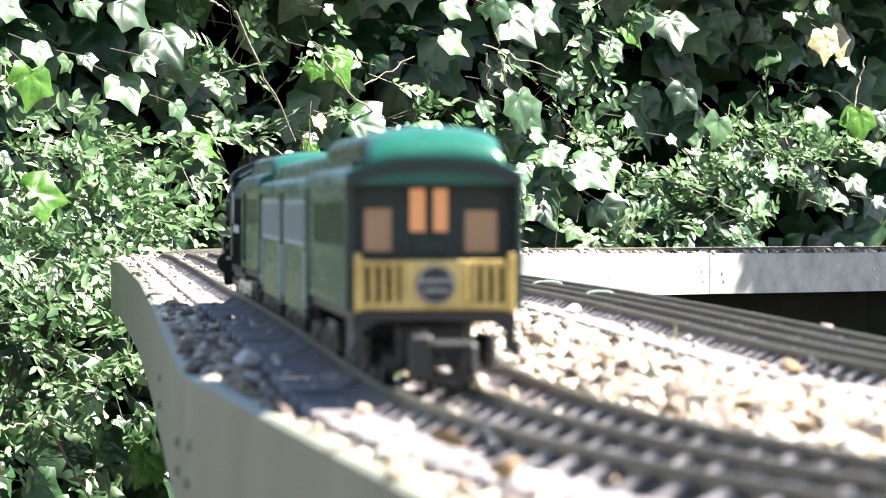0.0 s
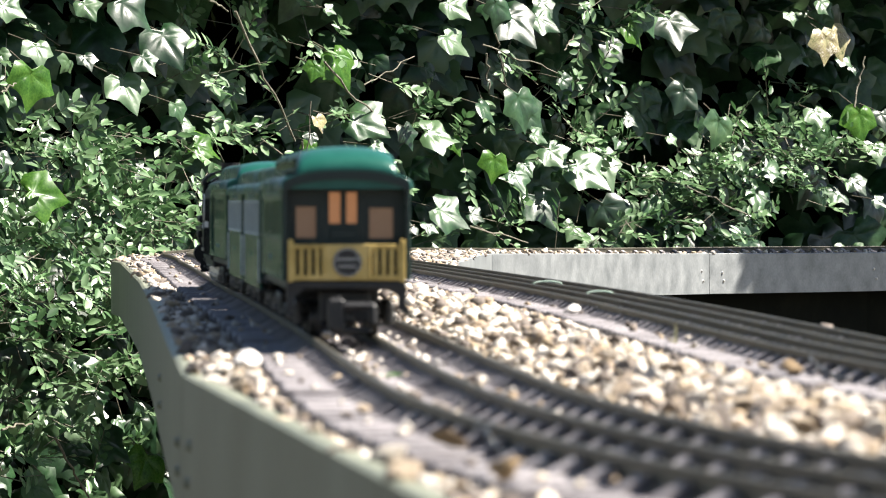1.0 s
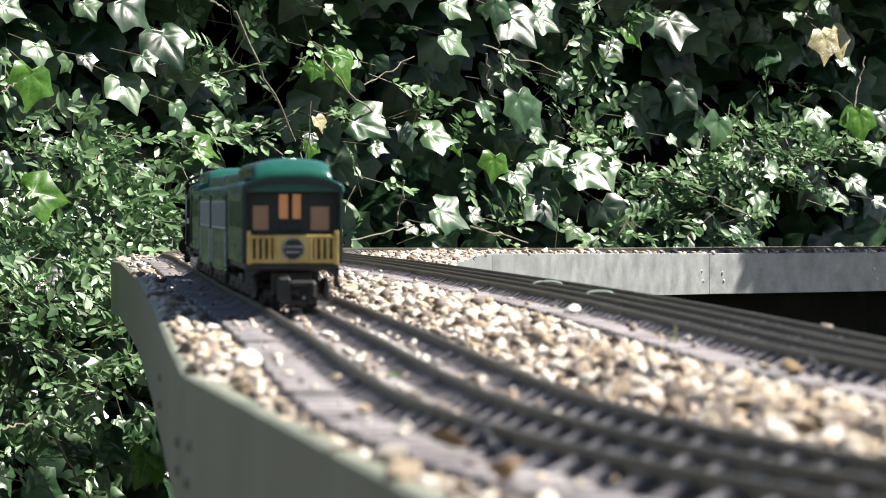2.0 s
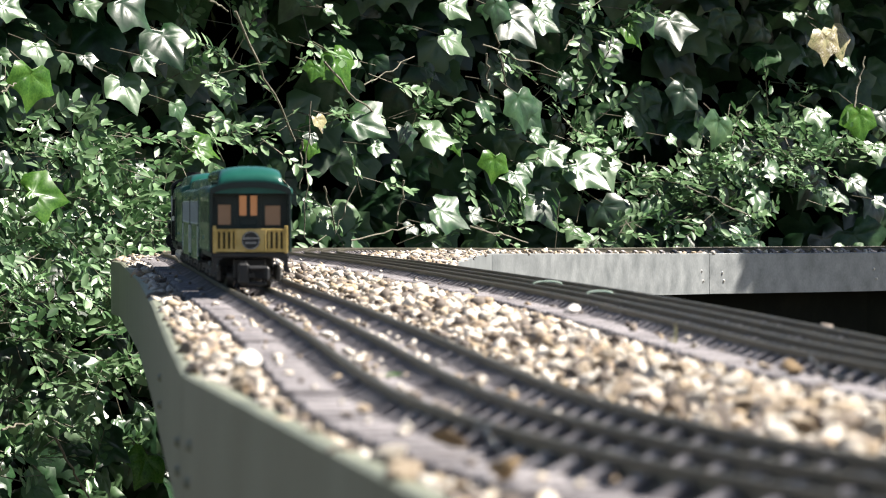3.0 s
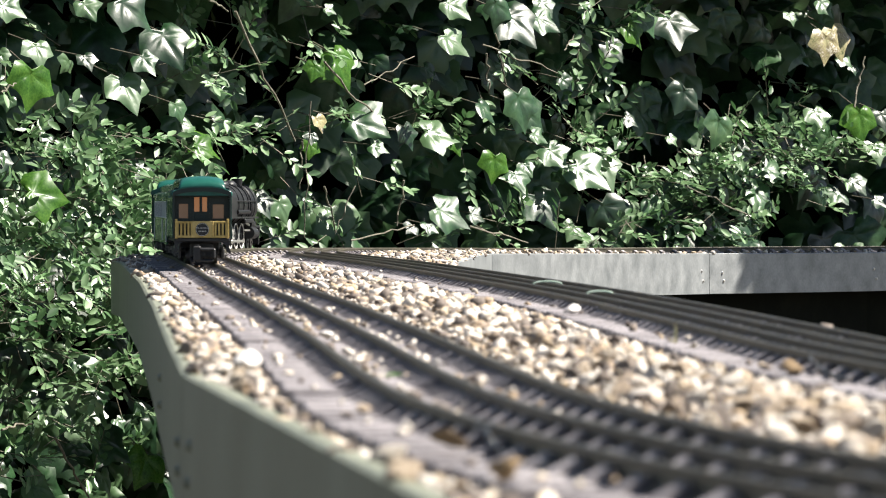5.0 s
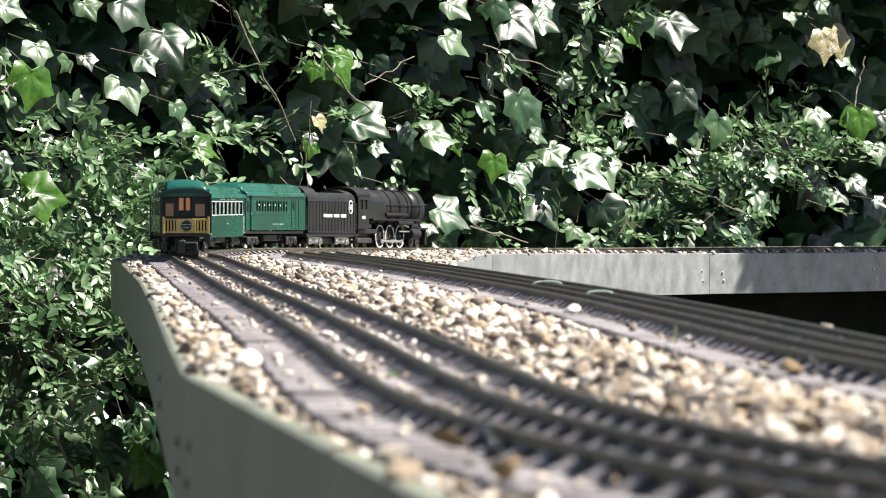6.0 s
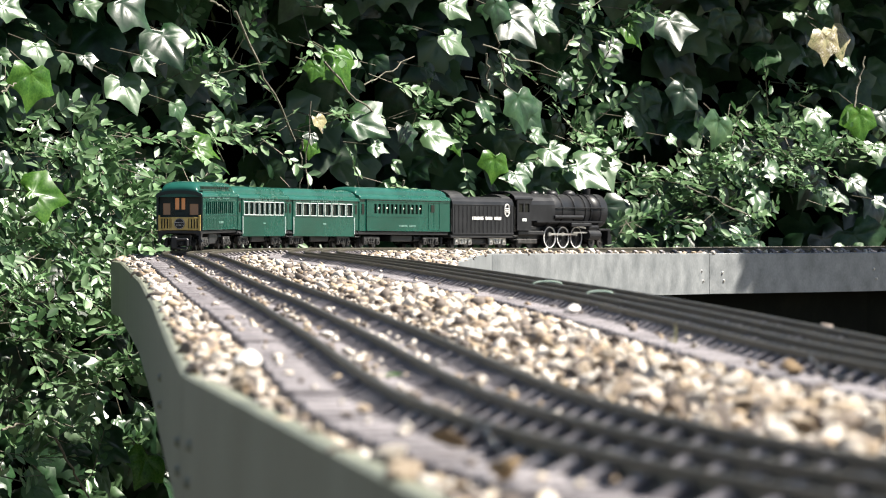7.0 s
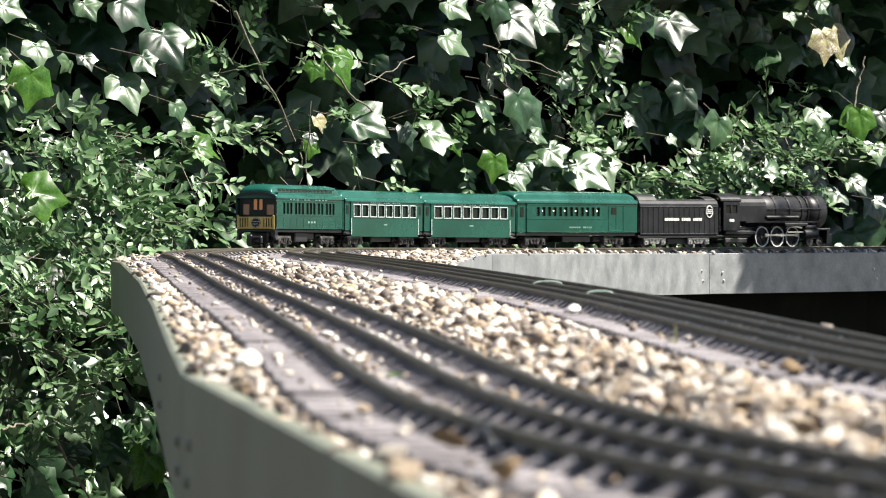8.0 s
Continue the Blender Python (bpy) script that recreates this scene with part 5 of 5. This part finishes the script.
def tender():
    L = 0.19
    car = thing("tender", "black toy steam locomotive tender with pale lettering", "tender", "toy passenger train")
    bm = B()
    hw = 0.0222
    prof = [(hw, 0.0160), (hw, 0.0500)] + [(hw - 0.010 + 0.010 * math.cos(a), 0.0500 + 0.0095 * math.sin(a)) for a in (0.4, 0.8, 1.2, 1.57)]
    prof += [(-y, z) for y, z in prof[::-1]]
    extrude(bm, prof, -L / 2 + 0.004, L / 2 - 0.012)
    body = part("tank", bm, M_ENGINE, car)
    bm = B()
    for s in (-1, 1):
        for k in range(15):
            box(bm, (-L / 2 + 0.010 + k * 0.0115, s * (hw + 0.0002), 0.0330), (0.0007, 0.0006, 0.0320))
        strip(bm, -L / 2 + 0.004, L / 2 - 0.012, s * (hw + 0.0002), 0.0500, 0.0009)
        strip(bm, -L / 2 + 0.004, L / 2 - 0.012, s * (hw + 0.0002), 0.0175, 0.0014)
    part("seams", bm, M_ENGINE, body)
    for s in (-1, 1):
        lettering(body, -0.038, 0.046, s * (hw + 0.0008), 0.0350, 0.0034, (8, 5, 5) if s < 0 else (5, 5, 8), M_WHITE)
        bm = B()
        ring(bm, (0.063, s * (hw + 0.0008), 0.0445), "y", 0.0074, 0.0010, 28, 0.0003)
        for zz in (0.0425, 0.0445, 0.0465):
            box(bm, (0.063, s * (hw + 0.0008), zz), (0.0092, 0.0005, 0.0009))
        part("round_emblem", bm, M_WHITE, body, "pale round emblem of rings and bars")
    bm = B()      # open bunker at the rear with a bright rim
    hood = [(0.0185 * math.cos(math.pi * k / 14), 0.0555 + 0.0105 * math.sin(math.pi * k / 14)) for k in range(15)]
    extrude(bm, hood, -L / 2 + 0.006, -L / 2 + 0.044)
    bunker = part("coal_bunker", bm, M_BLACK, body, "black rounded bunker at the tender's rear")
    bm = B()
    extrude(bm, hood + [(y * 0.94, 0.0555 + (z - 0.0555) * 0.92) for y, z in hood[::-1]], -L / 2 + 0.044, -L / 2 + 0.0455)
    part("bunker_rim", bm, M_GREY, bunker, "worn pale metal rim")
    bm = B()
    prof = [(hw - 0.001, 0.018), (hw - 0.001, 0.052)] + [((hw - 0.001) * math.cos(a), 0.052 + 0.011 * math.sin(a)) for a in (0.4, 0.8, 1.2, 1.57)]
    prof += [(-y, z) for y, z in prof[::-1]]
    extrude(bm, prof, L / 2 - 0.034, L / 2 - 0.010)
    part("front_bulkhead", bm, M_BLACK, car)
    bm = B()
    for s in (-1, 1):
        cyl(bm, (L / 2 - 0.006, s * 0.021, 0.020), (L / 2 - 0.006, s * 0.021, 0.049), 0.0007, 8)
        cyl(bm, (-L / 2 + 0.003, s * 0.0205, 0.020), (-L / 2 + 0.003, s * 0.0205, 0.045), 0.0007, 8)
        box(bm, (L / 2 - 0.006, s * 0.020, 0.0150), (0.012, 0.005, 0.0012))
        box(bm, (L / 2 - 0.006, s * 0.020, 0.0105), (0.012, 0.005, 0.0012))
    tagged(part("handrail", bm, M_GREY, car, "thin steel handrails and steps"), kind="stuff")
    underframe(car, L, 0.0125, 0.0160)
    truck(car, -L / 2 + 0.042, M_NICKEL, 0.034, 0.0060), truck(car, L / 2 - 0.050, M_NICKEL, 0.034, 0.0060)
    coupler(car, -L / 2 + 0.006, -1)
    return car


DRIVERS = (-0.0215, 0.0090, 0.0395)       # axle places of the driving wheels
DR = 0.0135                            # their radius


def locomotive():
    L = 0.265
    car = thing("steam_locomotive", "black toy steam locomotive with white-rimmed driving wheels", "locomotive", "toy passenger train")
    zb, r = 0.0435, 0.0185
    bm = B()
    cyl(bm, (-0.078, 0, zb), (0.075, 0, zb), r, 36, r * 0.96)
    cyl(bm, (0.075, 0, zb), (0.118, 0, zb), r * 0.99, 36)
    cyl(bm, (0.118, 0, zb), (0.1215, 0, zb), r * 0.99, 36, r * 0.80)
    ob = part("boiler", bm, M_ENGINE, car)
    for p in ob.data.polygons:
        p.use_smooth = len(p.vertices) == 4
    for x in (-0.055, -0.025, 0.005, 0.035, 0.062, 0.076, 0.100):
        bm = B()
        cyl(bm, (x, 0, zb), (x + 0.0016, 0, zb), r + 0.0004, 36)
        part("boiler_band", bm, M_ENGINE, ob)
    bm = B()
    cyl(bm, (0.1215, 0, zb), (0.1240, 0, zb), 0.0125, 24, 0.009)
    cyl(bm, (0.124, 0, zb + 0.001), (0.130, 0, zb + 0.001), 0.0042, 14)
    part("smokebox_door", bm, M_ENGINE, ob, "black smokebox door with headlamp")
    bm = B()
    cyl(bm, (0.092, 0, zb + r - 0.002), (0.092, 0, zb + r + 0.0055), 0.0056, 18, 0.0062)
    part("chimney", bm, M_ENGINE, ob)
    for x, h, w in ((0.050, 0.0052, 0.0075), (0.008, 0.0048, 0.0070), (-0.035, 0.0040, 0.0055)):
        bm = B()
        bmesh.ops.create_uvsphere(bm, u_segments=16, v_segments=8, radius=1.0)
        for v in bm.verts:
            v.co = Vector((x + v.co.x * w * 1.5, v.co.y * w, zb + r - 0.0012 + max(-0.3, v.co.z) * h))
        part("dome", bm, M_ENGINE, ob, smooth=True)
    # cab
    bm = B()
    hw = 0.0218
    for s in (-1, 1):
        wall_with_windows(bm, -0.108, -0.076, s * hw, 0.0220, 0.0560, [(-0.104, -0.094), (-0.091, -0.081)], 0.0420, 0.0510, 0.0012)
    box(bm, (-0.0766, 0, 0.0400), (0.0012, 2 * hw, 0.0340))
    cab = part("cab", bm, M_ENGINE, car)
    for s in (-1, 1):
        for q in (-0.099, -0.086):
            pane(cab, q, s * (hw - 0.0009), 0.0465, 0.0104, 0.0094, M_PANE)
        lettering(cab, -0.097, -0.088, s * (hw + 0.0008), 0.0340, 0.0030, (1, ), M_SILVER, "number_plate")
    bm = B()
    pr = [(0.0232 * math.cos(math.pi * k / 14), 0.0555 + 0.0085 * math.sin(math.pi * k / 14)) for k in range(15)]
    pr += [(0.0220 * math.cos(math.pi * k / 14), 0.0543 + 0.0083 * math.sin(math.pi * k / 14)) for k in range(14, -1, -1)]
    extrude(bm, pr, -0.114, -0.074)
    part("cab_roof", bm, M_ENGINE, cab)
    bm = B()
    pr = [(0.0208, 0.0330), (0.0208, 0.0500)] + [(0.0208 * math.cos(q), 0.0500 + 0.0118 * math.sin(q)) for q in (0.35, 0.7, 1.05, 1.4)]
    extrude(bm, pr + [(-y, z) for y, z in pr[::-1]], -0.0755, -0.018)
    part("firebox", bm, M_ENGINE, car, "black firebox casing ahead of the cab")
    bm = B()
    for s in (-1, 1):
        extrude(bm, [(s * 0.0165, 0.0315), (s * 0.0228, 0.0315), (s * 0.0228, 0.0332), (s * 0.0165, 0.0332)][::s], -0.064, 0.098)
        box(bm, (0.045, s * 0.0215, 0.0292), (0.050, 0.0030, 0.0036), 0.0006)
        cyl(bm, (-0.060, s * 0.0196, 0.0470), (0.108, s * 0.0196, 0.0470), 0.0006, 6)
        cyl(bm, (-0.020, s * 0.0210, 0.0372), (0.050, s * 0.0210, 0.0372), 0.0021, 10)
        for x in (-0.05, -0.01, 0.03, 0.07, 0.104):
            cyl(bm, (x, s * 0.0180, 0.0470), (x, s * 0.0196, 0.0470), 0.0006, 6)
    part("running_board", bm, M_ENGINE, car, "black running boards with pipes and handrails")
    bm = B()
    box(bm, (0.005, 0, 0.0190), (0.220, 0.0150, 0.0150), 0.0010)
    box(bm, (-0.070, 0, 0.0190), (0.060, 0.0380, 0.0050), 0.0008)
    box(bm, (-0.085, 0, 0.0250), (0.050, 0.0380, 0.0050), 0.0008)
    part("frame", bm, M_BLACK, car)
    for s in (-1, 1):
        bm = B()
        cyl(bm, (0.064, s * 0.0180, 0.0165), (0.092, s * 0.0180, 0.0165), 0.0064, 18)
        cyl(bm, (0.066, s * 0.0172, 0.0260), (0.090, s * 0.0172, 0.0260), 0.0042, 14)
        box(bm, (0.078, s * 0.0165, 0.0215), (0.020, 0.0080, 0.0100), 0.001)
        part("cylinder", bm, M_ENGINE, car)
        bm = B()
        box(bm, (0.048, s * 0.0190, 0.0195), (0.036, 0.0016, 0.0018))
        box(bm, (0.050, s * 0.0190, 0.0265), (0.022, 0.0016, 0.0022), 0, Matrix.Rotation(radians(8), 3, "Y"))
        part("slide_bar", bm, M_NICKEL, car, "bright valve gear bars")
    bm = B()
    extrude(bm, [(-0.019, 0.0040), (0.019, 0.0040), (0.020, 0.0230), (-0.020, 0.0230)], 0.116, 0.1215)
    box(bm, (0.108, 0, 0.0230), (0.030, 0.0400, 0.0030), 0.0008)
    for k in range(9):
        box(bm, (0.1250, -0.016 + k * 0.004, 0.0105), (0.0110, 0.0016, 0.0120), 0.0003, None)
    part("pilot", bm, M_ENGINE, car, "black slatted cowcatcher")
    # small wheels in front and behind
    for x in (0.086, 0.108, -0.066, -0.090):
        bm = B()
        for s in (-1, 1):
            cyl(bm, (x, s * 0.0102, 0.0068), (x, s * 0.0128, 0.0068), 0.0068, 20)
        cyl(bm, (x, -0.014, 0.0068), (x, 0.014, 0.0068), 0.0015, 8)
        part("carrying_wheelset", bm, M_GREY, car, "dull steel wheelset")
    for s in (-1, 1):
        bm = B()
        box(bm, (-0.078, s * 0.0165, 0.0085), (0.044, 0.0024, 0.0060), 0.0008)
        part("trailing_truck_frame", bm, M_GREY, car)
    wheels, rods = [], []
    for s in (-1, 1):
        for x in DRIVERS:
            bm = B()
            ring(bm, (0, 0, 0), "y", DR, 0.0026, 36, 0.0014)
            cyl(bm, (0, -s * 0.0022, 0), (0, -s * 0.0012, 0), DR + 0.0010, 36)
            cyl(bm, (0, -0.0014, 0), (0, 0.0018, 0), 0.0026, 14)
            for k in range(12):
                a = 2 * math.pi * k / 12
                cyl(bm, (0, 0, 0), (math.cos(a) * (DR - 0.002), 0, math.sin(a) * (DR - 0.002)), 0.0007, 6)
            cyl(bm, (0.0058, 0, 0), (0.0058, s * 0.0034, 0), 0.0012, 10)
            w = part("driving_wheel", bm, M_BLACK, car, "spoked black driving wheel")
            bm = B()
            ring(bm, (0, s * 0.0014, 0), "y", DR, 0.0011, 36, 0.0004)
            part("rim", bm, M_WHITE, w, "white-painted rim")
            wheels.append((w, x, s))
        bm = B()
        box(bm, (0, 0, 0), (0.066, 0.0012, 0.0026), 0.0004)
        for x in (-0.0305, 0.0, 0.0305):
            cyl(bm, (x, -0.0008, 0), (x, 0.0008, 0), 0.0024, 12)
        rods.append((part("coupling_rod", bm, M_NICKEL, car, "bright coupling rod"), s))
    return car, wheels, rods


ROLLING = ("truck", "side_frame", "wheelset", "coupler", "carrying_wheelset", "driving_wheel", "rim", "coupling_rod")


def reshape(car, fx, fz):
    """Brings a vehicle to its true proportions; wheels and bogies keep theirs and only move along."""
    for ob in car.children_recursive:
        kind = ob.name.split(".")[0]
        if kind in ("driving_wheel", "rim", "coupling_rod"):
            continue
        vs = ob.data.vertices
        if kind in ("side_frame", "wheelset", "truck"):
            top = ob if kind == "truck" else ob.parent
            m = top["middle"]
            for v in vs:
                v.co.x += fx(m) - m
        elif kind in ROLLING:
            m = sum(v.co.x for v in vs) / len(vs)
            for v in vs:
                v.co.x += fx(m) - m
        else:
            for v in vs:
                v.co.x, v.co.z = fx(v.co.x), fz(v.co.z)
    return car


TAIL = [(0, 1.0883), (0.5, 1.3366), (1, 1.5860), (1.5, 1.8383), (2, 2.0946), (2.5, 2.3558), (3, 2.6219), (3.5, 2.8928), (4, 3.1678), (4.5, 3.4454), (6, 4.3320), (6.5, 4.5610), (7, 4.7880), (7.5, 5.0130), (8, 5.2400)]      # seconds, metres along the line


def rear_s(t):
    """Metres along the line of the train's tail at t seconds: a smooth curve through TAIL."""
    n = len(TAIL)
    v = []
    for i in range(n):
        (ta, sa), (tb, sb) = TAIL[max(0, i - 1)], TAIL[min(n - 1, i + 1)]
        v.append((sb - sa) / (tb - ta))
    i = min(n - 2, max(0, sum(1 for a, _ in TAIL if a <= t) - 1))
    (ta, sa), (tb, sb) = TAIL[i], TAIL[i + 1]
    h = tb - ta
    q = (t - ta) / h
    return (2 * q**3 - 3 * q**2 + 1) * sa + (q**3 - 2 * q**2 + q) * h * v[i] + (3 * q**2 - 2 * q**3) * sb + (q**3 - q**2) * h * v[i + 1]


def placed(s, L):
    """Pose of a vehicle whose tail is s metres along the line."""
    a, b = at_s(MAIN, s + 0.2 * L), at_s(MAIN, s + 0.8 * L)
    d = (b - a).normalized()
    y = Vector((0, 0, 1)).cross(d).normalized()
    m = Matrix((d, y, d.cross(y))).transposed().to_4x4()
    m.translation = (a + b) / 2
    return m


build_ground()
build_baseboard()
build_sides()
TRAIN = []
_s = 0.0
ENGINE, WHEELS, RODS = locomotive()
reshape(ENGINE, lambda x: x if x < -0.06 else -0.06 + (x + 0.06) * 0.93, lambda z: z if z < 0.028 else 0.028 + (z - 0.028) * 1.19)
same = lambda z: z
for _car, _L in ((reshape(observation_car(), lambda x: x * 0.2485 / 0.235, same), 0.2485),
                 (reshape(coach(True), lambda x: x * 0.2447 / 0.235, same), 0.2447),
                 (reshape(coach(False), lambda x: x * 0.2447 / 0.235, same), 0.2447),
                 (reshape(baggage_car(), lambda x: x * 0.2713 / 0.26, lambda z: z if z < 0.02 else 0.02 + (z - 0.02) * 1.09), 0.2713),
                 (reshape(tender(), lambda x: x * 0.172 / 0.19, lambda z: z if z < 0.016 else 0.016 + (z - 0.016) * 1.08), 0.172), (ENGINE, 0.197)):
    TRAIN.append((_car, _s + (0.006 if _car is ENGINE else 0.0), _L))
    _s += _L + 0.006
build_hedge()
build_shade_tree()
build_oddments()
build_track("dual_gauge_track", "weathered three-rail dual-gauge track on black plastic ties", MAIN)
build_track("loop_track", "weathered four-rail branch track on black plastic ties", LOOP, LOOP_RAILS, start=0.01)
build_gravel()


def motions():
    for car, s, L in TRAIN:
        walk(car, [(k * 0.1, placed(rear_s(k * 0.1) + s, L)) for k in range(81)])
    for w, x, s in WHEELS:
        walk(w, [(k / 30, pose(x, s * 0.0118, DR, 0, math.degrees((rear_s(k / 30) - rear_s(0)) / DR) + (90 if s > 0 else 0))) for k in range(241)])
    for rod, s in RODS:
        rows = []
        for k in range(241):
            a = (rear_s(k / 30) - rear_s(0)) / DR + (math.pi / 2 if s > 0 else 0)
            rows.append((k / 30, pose(DRIVERS[1] + 0.0058 * math.cos(a), s * 0.0158, DR - 0.0058 * math.sin(a))))
        walk(rod, rows)


motions()
